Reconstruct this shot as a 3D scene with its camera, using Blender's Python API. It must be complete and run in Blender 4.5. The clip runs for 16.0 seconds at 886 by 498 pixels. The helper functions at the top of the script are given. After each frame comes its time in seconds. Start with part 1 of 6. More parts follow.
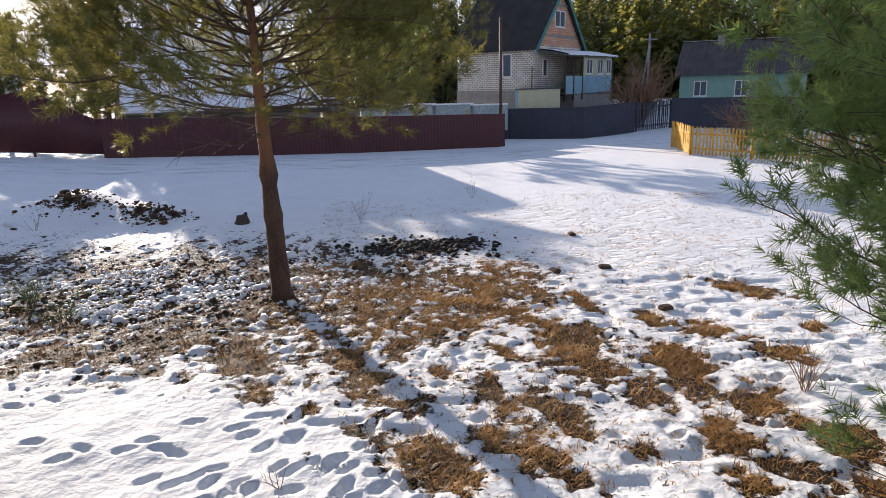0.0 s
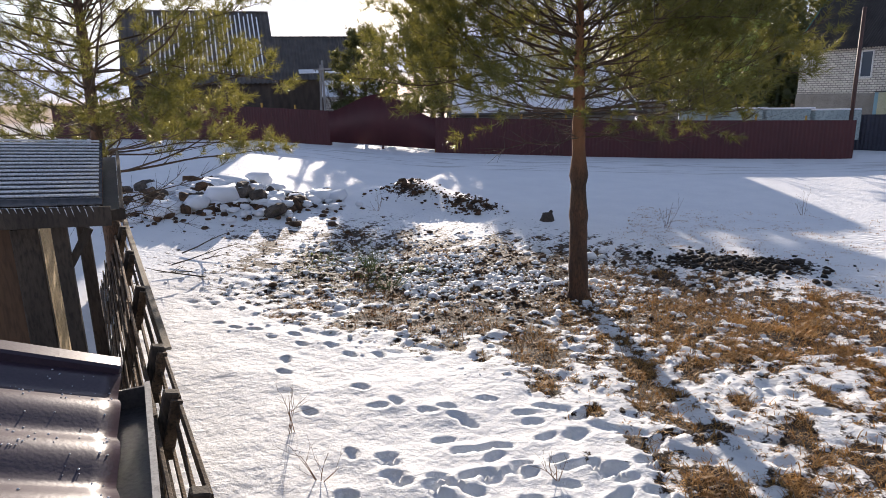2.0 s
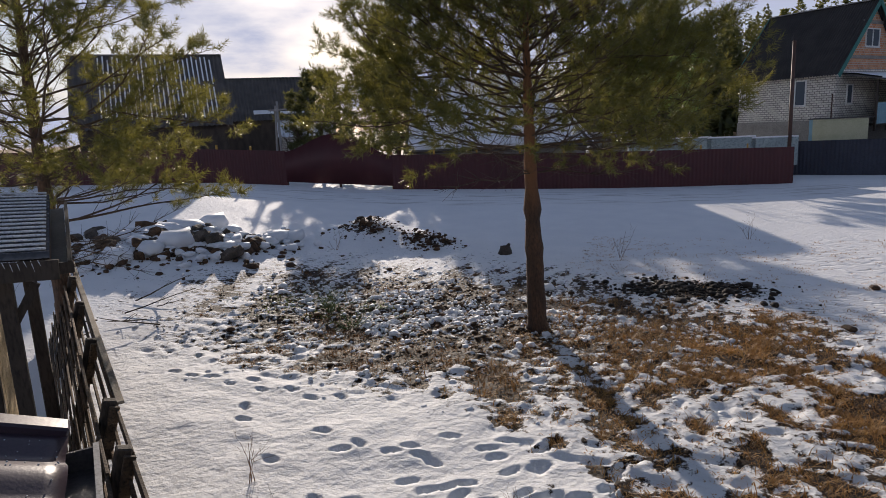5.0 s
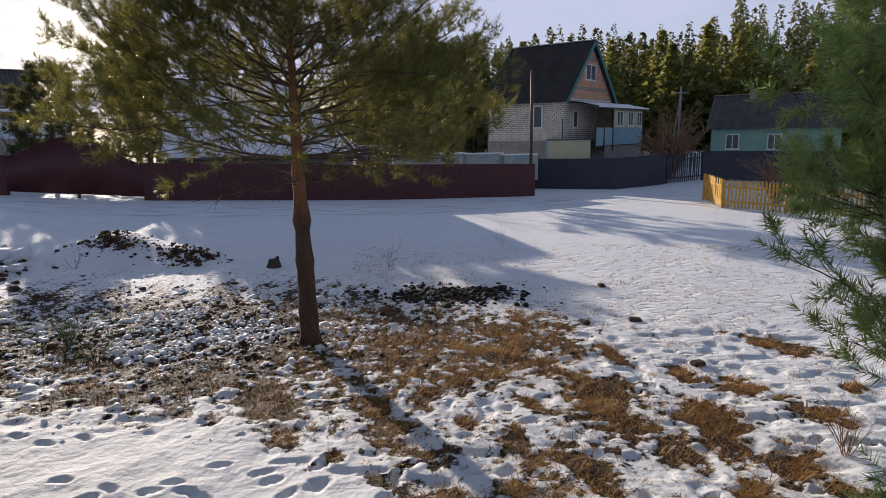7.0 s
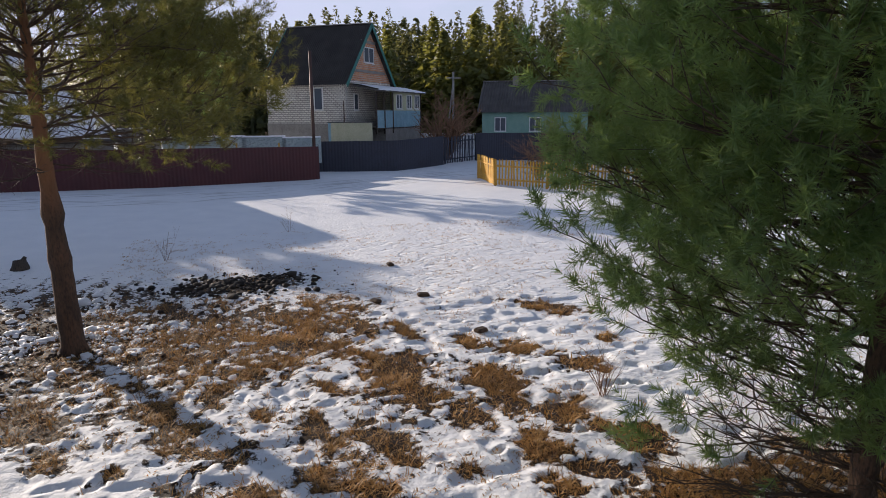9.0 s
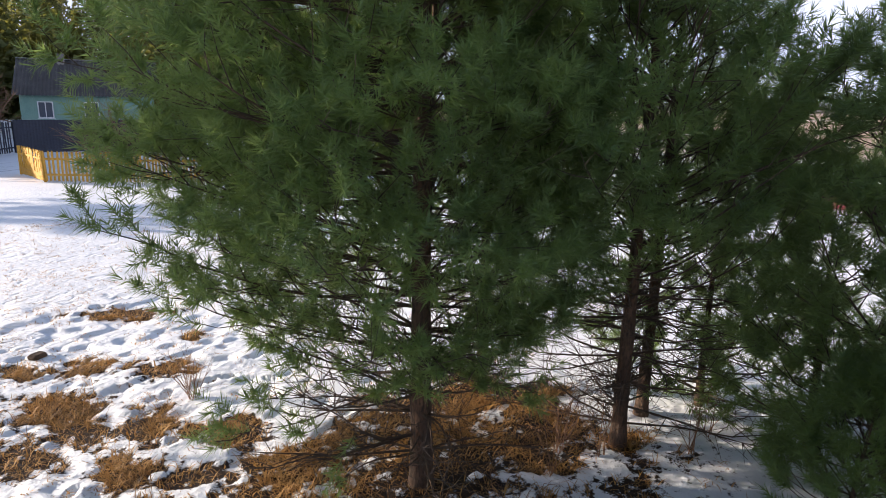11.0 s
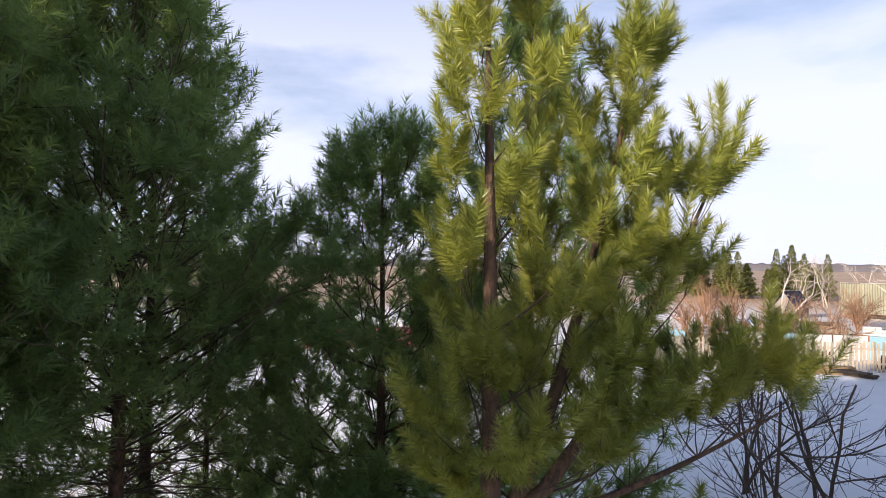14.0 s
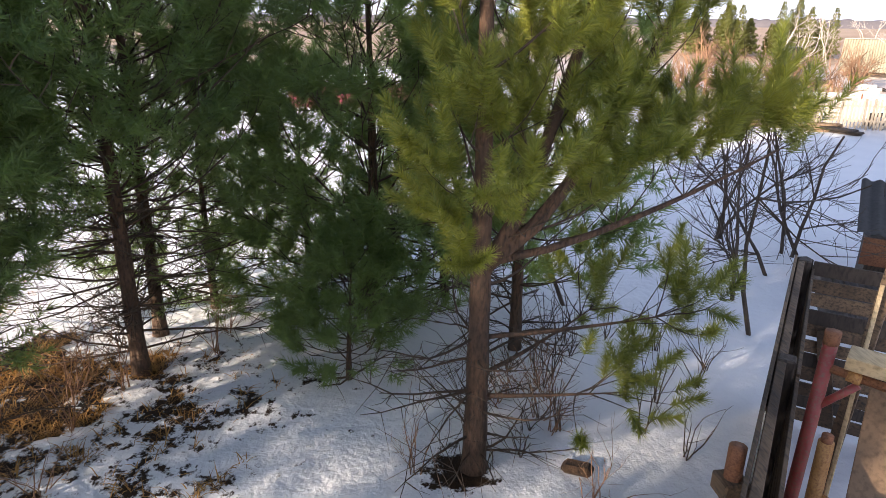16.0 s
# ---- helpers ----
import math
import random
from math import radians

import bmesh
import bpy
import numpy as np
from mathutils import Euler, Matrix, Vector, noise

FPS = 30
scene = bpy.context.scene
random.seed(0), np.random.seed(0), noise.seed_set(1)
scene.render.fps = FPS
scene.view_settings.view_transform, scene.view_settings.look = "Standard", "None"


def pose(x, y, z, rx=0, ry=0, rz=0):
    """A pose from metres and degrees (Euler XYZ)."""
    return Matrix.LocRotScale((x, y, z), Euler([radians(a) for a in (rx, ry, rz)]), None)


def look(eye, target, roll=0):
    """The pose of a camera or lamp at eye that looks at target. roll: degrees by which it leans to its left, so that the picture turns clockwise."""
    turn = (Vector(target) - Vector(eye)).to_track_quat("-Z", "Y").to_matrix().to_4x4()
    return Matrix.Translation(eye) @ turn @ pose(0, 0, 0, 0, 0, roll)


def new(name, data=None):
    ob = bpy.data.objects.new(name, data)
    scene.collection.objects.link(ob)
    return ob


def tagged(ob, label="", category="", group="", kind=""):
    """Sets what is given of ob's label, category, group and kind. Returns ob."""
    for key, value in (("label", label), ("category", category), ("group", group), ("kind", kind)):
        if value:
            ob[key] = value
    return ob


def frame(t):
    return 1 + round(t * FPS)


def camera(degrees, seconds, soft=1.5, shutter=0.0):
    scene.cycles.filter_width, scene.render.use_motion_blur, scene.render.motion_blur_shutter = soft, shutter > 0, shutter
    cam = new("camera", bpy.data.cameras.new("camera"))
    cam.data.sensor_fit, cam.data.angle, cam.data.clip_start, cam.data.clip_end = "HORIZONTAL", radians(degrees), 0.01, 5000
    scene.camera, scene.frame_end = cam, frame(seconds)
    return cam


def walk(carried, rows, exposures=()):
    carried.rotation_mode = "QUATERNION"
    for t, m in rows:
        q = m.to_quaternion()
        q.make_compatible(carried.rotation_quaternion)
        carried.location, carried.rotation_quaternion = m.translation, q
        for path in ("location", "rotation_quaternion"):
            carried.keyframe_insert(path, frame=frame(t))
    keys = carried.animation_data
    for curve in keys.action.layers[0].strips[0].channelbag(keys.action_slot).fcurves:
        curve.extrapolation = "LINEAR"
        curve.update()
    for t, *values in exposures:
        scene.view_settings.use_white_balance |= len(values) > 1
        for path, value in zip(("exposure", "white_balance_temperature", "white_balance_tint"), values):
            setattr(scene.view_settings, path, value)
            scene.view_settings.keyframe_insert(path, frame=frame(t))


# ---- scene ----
from mathutils import kdtree

# ================= camera =================
cam = camera(69.53, 16.0, soft=0.55)
walk(cam, [
    (0.0, pose(-0.111, 0.121, 4.157, 75.36, 1.31, -0.34)),
    (0.5, pose(-0.101, 0.055, 4.157, 74.73, 1.45, 5.84)),
    (1.0, pose(-0.098, 0.040, 4.160, 75.02, 1.40, 13.38)),
    (1.5, pose(-0.121, 0.022, 4.159, 75.89, 1.54, 21.00)),
    (2.0, pose(-0.172, 0.032, 4.152, 76.23, 1.43, 26.64)),
    (2.5, pose(-0.164, 0.016, 4.166, 76.47, 1.61, 29.61)),
    (3.0, pose(-0.153, 0.024, 4.180, 79.14, 1.71, 29.70)),
    (3.2, pose(-0.154, 0.025, 4.175, 79.43, 1.71, 28.58)),
    (5.3, pose(-0.069, -0.013, 4.222, 78.71, 2.62, 21.50)),
    (5.5, pose(-0.067, 0.003, 4.213, 78.15, 2.40, 20.24)),
    (6.0, pose(-0.076, 0.079, 4.209, 78.01, 1.64, 14.28)),
    (6.5, pose(-0.083, 0.148, 4.194, 78.86, 0.73, 7.01)),
    (7.0, pose(-0.126, 0.075, 4.196, 79.61, 0.58, 2.40)),
    (7.5, pose(-0.143, 0.081, 4.203, 79.42, 0.45, -1.69)),
    (8.0, pose(-0.139, 0.046, 4.192, 78.83, 0.98, -6.94)),
    (8.2, pose(-0.141, 0.075, 4.188, 78.52, 0.72, -8.58)),
    (10.3, pose(0.044, 0.079, 4.178, 76.57, -0.09, -37.71)),
    (10.5, pose(0.083, 0.091, 4.171, 76.24, -0.40, -41.97)),
    (11.0, pose(0.163, 0.061, 4.193, 77.13, -1.01, -52.69)),
    (11.5, pose(0.145, -0.002, 4.185, 80.65, -2.27, -61.86)),
    (12.0, pose(0.161, -0.028, 4.217, 87.50, -2.65, -70.64)),
    (12.5, pose(0.159, -0.045, 4.238, 91.36, -2.95, -81.20)),
    (13.0, pose(0.153, -0.074, 4.243, 93.25, -2.80, -89.85)),
    (13.5, pose(0.164, -0.120, 4.242, 92.80, -1.64, -93.02)),
    (14.0, pose(0.158, -0.140, 4.243, 91.33, -0.67, -95.43)),
    (14.5, pose(0.141, -0.170, 4.181, 85.27, 0.02, -98.14)),
    (15.0, pose(0.209, -0.175, 4.128, 77.78, 0.06, -99.63)),
    (15.5, pose(0.237, -0.143, 4.077, 73.10, -0.06, -98.18)),
    (16.0, pose(0.260, -0.116, 4.058, 70.27, -0.65, -96.47)),
], exposures=[(0.0, 0.65, 6600, 15), (1.5, 0.6, 6600, 15), (2.5, 0.4, 6600, 15), (3.0, 0.1, 6600, 15), (5.5, -0.2, 6600, 15), (7.0, 0.0, 6600, 15), (8.2, 0.15, 6600, 15), (10.5, 0.3, 6600, 15), (11.2, 1.25, 6600, 15), (11.6, 1.8, 6500, 16), (12.1, 2.2, 6200, 17), (12.6, 2.15, 6200, 17), (13.2, 1.1, 6400, 15), (14.5, 0.72, 6900, 17), (15.0, 0.8, 7000, 17), (15.5, 0.95, 7000, 17), (16.0, 1.4, 6900, 17)])

# ================= light =================
SUN_AZ, SUN_EL = -33.0, 16.0
world = bpy.data.worlds.new("sky")
scene.world = world
world.use_nodes = True
wn = world.node_tree
sky = wn.nodes.new("ShaderNodeTexSky")
sky.sky_type = "NISHITA"
sky.sun_disc = False
sky.sun_elevation = radians(SUN_EL)
sky.sun_rotation = radians(SUN_AZ)
sky.air_density, sky.dust_density, sky.ozone_density = 1.0, 0.6, 2.0
# thin bright cloud veil over the blue
tc = wn.nodes.new("ShaderNodeTexCoord")
mp = wn.nodes.new("ShaderNodeMapping")
mp.inputs["Scale"].default_value = (1.0, 1.0, 3.2)
cl = wn.nodes.new("ShaderNodeTexNoise")
cl.inputs["Scale"].default_value, cl.inputs["Detail"].default_value, cl.inputs["Roughness"].default_value = 2.2, 7, 0.55
ramp = wn.nodes.new("ShaderNodeValToRGB")
ramp.color_ramp.elements[0].position, ramp.color_ramp.elements[1].position = 0.24, 0.56
mixc = wn.nodes.new("ShaderNodeMixRGB")
mixc.inputs["Color2"].default_value = (5.4, 6.0, 7.9, 1)
bg = wn.nodes["Background"]
bg.inputs["Strength"].default_value = 0.1
wn.links.new(tc.outputs["Generated"], mp.inputs["Vector"])
wn.links.new(mp.outputs[0], cl.inputs["Vector"])
wn.links.new(cl.outputs["Fac"], ramp.inputs[0])
# the veil thins towards the zenith
sz = wn.nodes.new("ShaderNodeSeparateXYZ")
thin = wn.nodes.new("ShaderNodeMapRange")
thin.inputs["From Min"].default_value, thin.inputs["From Max"].default_value = 0.22, 0.6
thin.inputs["To Min"].default_value, thin.inputs["To Max"].default_value = 1.0, 0.12
mul = wn.nodes.new("ShaderNodeMath")
mul.operation = "MULTIPLY"
wn.links.new(tc.outputs["Generated"], sz.inputs[0])
wn.links.new(sz.outputs["Z"], thin.inputs["Value"])
wn.links.new(thin.outputs[0], mul.inputs[0])
wn.links.new(ramp.outputs[0], mul.inputs[1])
wn.links.new(mul.outputs[0], mixc.inputs["Fac"])
wn.links.new(sky.outputs[0], mixc.inputs["Color1"])
wn.links.new(mixc.outputs[0], bg.inputs["Color"])

sun = new("sun", bpy.data.lights.new("sun", "SUN"))
sun.data.energy, sun.data.angle, sun.data.color = 5.0, radians(0.6), (1.0, 0.90, 0.76)
a, e = radians(SUN_AZ), radians(SUN_EL)
sun_dir = Vector((math.sin(a) * math.cos(e), math.cos(a) * math.cos(e), math.sin(e)))
sun.matrix_world = look(sun_dir * 60, (0, 0, 0))

# ================= materials =================
def mat(name, c1, c2, scale=4.0, rough=0.8, bump=0.3, fine=60.0, metal=0.0, stretch=(1, 1, 1), c3=None, random_tone=0.0, spec=0.5, dist=0.02):
    """Two colours mixed by coarse noise, a third by fine noise, relief from both."""
    m = bpy.data.materials.new(name)
    m.use_nodes = True
    n, l = m.node_tree.nodes, m.node_tree.links
    p = n["Principled BSDF"]
    co = n.new("ShaderNodeTexCoord")
    mp = n.new("ShaderNodeMapping")
    mp.inputs["Scale"].default_value = stretch
    l.new(co.outputs["Object"], mp.inputs["Vector"])
    a = n.new("ShaderNodeTexNoise")
    a.inputs["Scale"].default_value, a.inputs["Detail"].default_value = scale, 5
    b = n.new("ShaderNodeTexNoise")
    b.inputs["Scale"].default_value, b.inputs["Detail"].default_value = fine, 4
    l.new(mp.outputs[0], a.inputs["Vector"])
    l.new(mp.outputs[0], b.inputs["Vector"])
    r1 = n.new("ShaderNodeValToRGB")
    r1.color_ramp.elements[0].position, r1.color_ramp.elements[1].position = 0.35, 0.65
    r1.color_ramp.elements[0].color, r1.color_ramp.elements[1].color = (*c1, 1), (*c2, 1)
    l.new(a.outputs["Fac"], r1.inputs[0])
    last = r1.outputs[0]
    r2 = n.new("ShaderNodeValToRGB")
    r2.color_ramp.elements[0].position, r2.color_ramp.elements[1].position = 0.45, 0.75
    l.new(b.outputs["Fac"], r2.inputs[0])
    mx = n.new("ShaderNodeMixRGB")
    mx.inputs["Color2"].default_value = (*(c3 or [v * 0.6 for v in c1]), 1)
    l.new(r2.outputs[0], mx.inputs["Fac"])
    l.new(last, mx.inputs["Color1"])
    last = mx.outputs[0]
    if random_tone:
        oi = n.new("ShaderNodeObjectInfo")
        mr = n.new("ShaderNodeMapRange")
        mr.inputs["To Min"].default_value, mr.inputs["To Max"].default_value = 1 - random_tone, 1 + random_tone
        l.new(oi.outputs["Random"], mr.inputs["Value"])
        hs = n.new("ShaderNodeHueSaturation")
        l.new(mr.outputs[0], hs.inputs["Value"])
        l.new(last, hs.inputs["Color"])
        last = hs.outputs[0]
    l.new(last, p.inputs["Base Color"])
    p.inputs["Roughness"].default_value, p.inputs["Metallic"].default_value = rough, metal
    p.inputs["Specular IOR Level"].default_value = spec
    if bump:
        ad = n.new("ShaderNodeMath")
        ad.operation = "ADD"
        l.new(a.outputs["Fac"], ad.inputs[0])
        l.new(b.outputs["Fac"], ad.inputs[1])
        bp = n.new("ShaderNodeBump")
        bp.inputs["Strength"].default_value, bp.inputs["Distance"].default_value = bump, dist
        l.new(ad.outputs[0], bp.inputs["Height"])
        l.new(bp.outputs[0], p.inputs["Normal"])
    return m


def leaf_mat(name, c1, c2, glow, mixf=0.35, rough=0.45):
    """Needles and blades: tone varies from piece to piece, light passes through."""
    m = bpy.data.materials.new(name)
    m.use_nodes = True
    n, l = m.node_tree.nodes, m.node_tree.links
    p = n["Principled BSDF"]
    g = n.new("ShaderNodeNewGeometry")
    co = n.new("ShaderNodeTexCoord")
    ns = n.new("ShaderNodeTexNoise")
    ns.inputs["Scale"].default_value = 1.3
    l.new(co.outputs["Object"], ns.inputs["Vector"])
    av = n.new("ShaderNodeMath")
    av.operation = "MULTIPLY_ADD"
    av.inputs[1].default_value = 0.6
    l.new(g.outputs["Random Per Island"], av.inputs[0])
    sb = n.new("ShaderNodeMath")
    sb.operation = "MULTIPLY_ADD"
    sb.inputs[1].default_value, sb.inputs[2].default_value = 1.2, -0.4
    l.new(ns.outputs["Fac"], sb.inputs[0])
    l.new(sb.outputs[0], av.inputs[2])
    mx = n.new("ShaderNodeMixRGB")
    mx.inputs["Color1"].default_value, mx.inputs["Color2"].default_value = (*c1, 1), (*c2, 1)
    l.new(av.outputs[0], mx.inputs["Fac"])
    l.new(mx.outputs[0], p.inputs["Base Color"])
    p.inputs["Roughness"].default_value = rough
    t = n.new("ShaderNodeBsdfTranslucent")
    t.inputs["Color"].default_value = (*glow, 1)
    ms = n.new("ShaderNodeMixShader")
    ms.inputs[0].default_value = mixf
    l.new(p.outputs[0], ms.inputs[1])
    l.new(t.outputs[0], ms.inputs[2])
    l.new(ms.outputs[0], n["Material Output"].inputs["Surface"])
    return m


M_needle = leaf_mat("pine_needles", (0.042, 0.105, 0.062), (0.20, 0.29, 0.085), (0.36, 0.47, 0.12), 0.46, 0.42)
M_needle_dry = leaf_mat("dull_pine_needles", (0.028, 0.05, 0.022), (0.13, 0.14, 0.035), (0.34, 0.30, 0.06), 0.4, 0.4)
M_needle_far = leaf_mat("pine_needles_far", (0.028, 0.048, 0.022), (0.10, 0.11, 0.04), (0.24, 0.23, 0.07), 0.36, 0.6)
M_needle_young = leaf_mat("young_conifer_needles", (0.06, 0.08, 0.024), (0.17, 0.18, 0.05), (0.36, 0.34, 0.07), 0.4, 0.6)
# brighter, yellower copy of the needles: sunlight painted into one pine's colour
M_needle_sunlit = leaf_mat("sunlit_pine_needles", (0.06, 0.115, 0.024), (0.46, 0.46, 0.085), (0.40, 0.42, 0.06), 0.22, 0.34)
M_brown_litter = leaf_mat("brown_litter", (0.03, 0.015, 0.006), (0.56, 0.27, 0.075), (0.36, 0.16, 0.04), 0.25, 0.7)
M_greenleaf = leaf_mat("green_undergrowth", (0.03, 0.05, 0.015), (0.17, 0.23, 0.06), (0.25, 0.3, 0.06), 0.3, 0.6)
M_straw = leaf_mat("dead_grass", (0.022, 0.009, 0.003), (0.82, 0.47, 0.15), (0.5, 0.24, 0.05), 0.28, 0.6)
M_twiggrey = mat("twig_bark", (0.07, 0.05, 0.035), (0.12, 0.085, 0.06), 3, 0.85, 0.3)
M_bark = mat("pine_bark", (0.085, 0.055, 0.038), (0.17, 0.095, 0.055), 5, 0.9, 0.9, 35, stretch=(1, 1, 0.35), c3=(0.04, 0.028, 0.02), dist=0.03)
M_bark_tall = mat("old_pine_bark", (0.06, 0.038, 0.026), (0.13, 0.07, 0.04), 5, 0.9, 0.9, 35, stretch=(1, 1, 0.35), c3=(0.035, 0.024, 0.018), dist=0.03)


def upper_bark(m, z0, z1, tint):
    """The flaky orange bark that a pine wears higher up its trunk."""
    n, l = m.node_tree.nodes, m.node_tree.links
    p = n["Principled BSDF"]
    src = p.inputs["Base Color"].links[0].from_socket
    co = n.new("ShaderNodeTexCoord")
    sx = n.new("ShaderNodeSeparateXYZ")
    l.new(co.outputs["Object"], sx.inputs[0])
    mr = n.new("ShaderNodeMapRange")
    mr.inputs["From Min"].default_value, mr.inputs["From Max"].default_value, mr.inputs["To Max"].default_value = z0, z1, 0.75
    l.new(sx.outputs["Z"], mr.inputs["Value"])
    mx = n.new("ShaderNodeMixRGB")
    mx.inputs["Color2"].default_value = (*tint, 1)
    l.new(mr.outputs[0], mx.inputs["Fac"])
    l.new(src, mx.inputs["Color1"])
    l.new(mx.outputs[0], p.inputs["Base Color"])


upper_bark(M_bark_tall, 2.5, 3.3, (0.28, 0.13, 0.06))
M_limb = mat("pine_limb", (0.06, 0.042, 0.03), (0.12, 0.075, 0.045), 6, 0.85, 0.6, 50, c3=(0.07, 0.045, 0.03))
M_redsheet = mat("red_sheet", (0.05, 0.006, 0.008), (0.068, 0.009, 0.011), 0.7, 0.55, 0.05, 12, c3=(0.06, 0.008, 0.01))
M_darkslate = mat("dark_slate_roof", (0.04, 0.036, 0.034), (0.065, 0.058, 0.054), 1.2, 0.85, 0.2, 20, c3=(0.03, 0.028, 0.026))
M_bluesheet = mat("blue_sheet", (0.018, 0.022, 0.038), (0.028, 0.034, 0.055), 0.7, 0.55, 0.05, 12)
M_yellow = mat("yellow_paint", (0.52, 0.27, 0.02), (0.62, 0.34, 0.04), 3, 0.6, 0.15, 40, random_tone=0.15)
M_gold = mat("ochre_post", (0.4, 0.22, 0.03), (0.5, 0.28, 0.04), 3, 0.5, 0.1)
M_slate = mat("slate_roof", (0.075, 0.07, 0.068), (0.12, 0.11, 0.105), 1.2, 0.85, 0.2, 20, c3=(0.06, 0.055, 0.05))
M_plaster = mat("grey_plinth", (0.24, 0.22, 0.2), (0.32, 0.3, 0.27), 1.5, 0.9, 0.3, 20)
M_white = mat("white_frame", (0.75, 0.75, 0.74), (0.82, 0.82, 0.8), 3, 0.5, 0.05)
M_teal = mat("teal_board", (0.03, 0.17, 0.15), (0.045, 0.22, 0.19), 2, 0.6, 0.15)
M_blueboard = mat("pale_blue_board", (0.22, 0.40, 0.48), (0.30, 0.48, 0.56), 1.5, 0.7, 0.15)
M_cream = mat("cream_board", (0.5, 0.5, 0.33), (0.58, 0.57, 0.4), 1.5, 0.8, 0.15)
M_green = mat("pale_green_wall", (0.2, 0.36, 0.3), (0.26, 0.42, 0.34), 1.5, 0.8, 0.15)
M_oldwood = mat("weathered_planks", (0.065, 0.042, 0.026), (0.22, 0.145, 0.085), 2.5, 0.85, 0.5, 45, stretch=(0.25, 1, 1), c3=(0.03, 0.025, 0.02), random_tone=0.3)
M_darkwood = mat("dark_timber", (0.045, 0.035, 0.028), (0.085, 0.065, 0.05), 3, 0.85, 0.4, 40, stretch=(1, 1, 0.3))
M_board = mat("brown_board", (0.24, 0.15, 0.085), (0.34, 0.22, 0.13), 1.5, 0.7, 0.1, 30, stretch=(1, 1, 0.2))
M_ply = mat("plywood_panel", (0.11, 0.06, 0.032), (0.17, 0.095, 0.05), 1.5, 0.7, 0.1, 30, stretch=(1, 1, 0.2))
M_freshwood = mat("fresh_sawn_wood", (0.5, 0.36, 0.19), (0.62, 0.47, 0.27), 2, 0.7, 0.25, 40, stretch=(0.2, 1, 1))
M_tile = mat("plum_metal_tile", (0.045, 0.027, 0.04), (0.06, 0.036, 0.052), 2, 0.33, 0.05, 80, c3=(0.04, 0.025, 0.036), spec=0.6)
M_gutter = mat("dark_gutter", (0.07, 0.062, 0.06), (0.12, 0.105, 0.10), 3, 0.38, 0.1)
M_pipe_red = mat("red_oxide_pipe", (0.25, 0.04, 0.035), (0.33, 0.06, 0.05), 6, 0.5, 0.2, 50, c3=(0.2, 0.1, 0.06))
M_pipe_orange = mat("rusty_pipe", (0.42, 0.2, 0.06), (0.5, 0.26, 0.09), 9, 0.65, 0.4, 60, c3=(0.25, 0.11, 0.04))
M_snow = mat("snow_cover", (0.78, 0.8, 0.84), (0.83, 0.85, 0.88), 2.0, 0.65, 0.5, 22, c3=(0.78, 0.8, 0.83), spec=0.3)
M_litter = mat("leaf_litter", (0.035, 0.021, 0.012), (0.15, 0.08, 0.04), 4, 0.9, 0.6, 30)
M_wetsoil = mat("wet_soil", (0.012, 0.008, 0.005), (0.035, 0.022, 0.013), 4, 0.8, 0.6, 30)
M_rubble = mat("rubble", (0.05, 0.04, 0.032), (0.15, 0.12, 0.095), 4, 0.9, 0.6, 30)
M_maroon = mat("maroon_wall", (0.22, 0.035, 0.06), (0.28, 0.05, 0.075), 1, 0.7, 0.1)
M_rust = mat("rusty_sheet", (0.2, 0.08, 0.04), (0.3, 0.13, 0.06), 3, 0.8, 0.3)
M_slat = mat("bleached_slats", (0.3, 0.25, 0.19), (0.42, 0.36, 0.28), 3, 0.85, 0.2, random_tone=0.25)
M_dullwhite = mat("dull_white_panel", (0.5, 0.49, 0.46), (0.6, 0.58, 0.55), 1, 0.8, 0.1)
M_birch = mat("birch_bark", (0.5, 0.44, 0.38), (0.62, 0.54, 0.46), 4, 0.8, 0.2, 14, c3=(0.15, 0.12, 0.1))
M_shrub = mat("shrub_twigs", (0.22, 0.12, 0.07), (0.32, 0.18, 0.10), 2, 0.85, 0.1)
M_olive = mat("olive_roof", (0.3, 0.29, 0.2), (0.37, 0.35, 0.25), 0.6, 0.8, 0.1)
M_steelpost = mat("grey_post", (0.25, 0.24, 0.23), (0.35, 0.34, 0.33), 3, 0.6, 0.1)
M_paleteal = mat("pale_teal_sheet", (0.26, 0.33, 0.33), (0.36, 0.43, 0.42), 1.2, 0.6, 0.1, 12)
M_iron = mat("brown_pole", (0.07, 0.035, 0.025), (0.11, 0.055, 0.04), 3, 0.6, 0.1)

M_sheet = mat("silver_sheet", (0.025, 0.023, 0.023), (0.06, 0.056, 0.058), 1.0, 0.22, 0.05, 14, spec=1.0)
M_bramble = mat("bramble", (0.09, 0.14, 0.04), (0.18, 0.23, 0.08), 4, 0.7, 0.1)
# for drops and icicles, and for the painted glints on the shed roof
M_ice_and_glint = mat("ice_drops_and_glint", (0.72, 0.74, 0.78), (0.8, 0.82, 0.85), 4, 0.08, 0, spec=0.8)

glass = bpy.data.materials.new("window_glass")
glass.use_nodes = True
gp = glass.node_tree.nodes["Principled BSDF"]
# pale blue base stands in for reflected sky
gp.inputs["Base Color"].default_value = (0.09, 0.11, 0.14, 1)
gp.inputs["Roughness"].default_value = 0.08


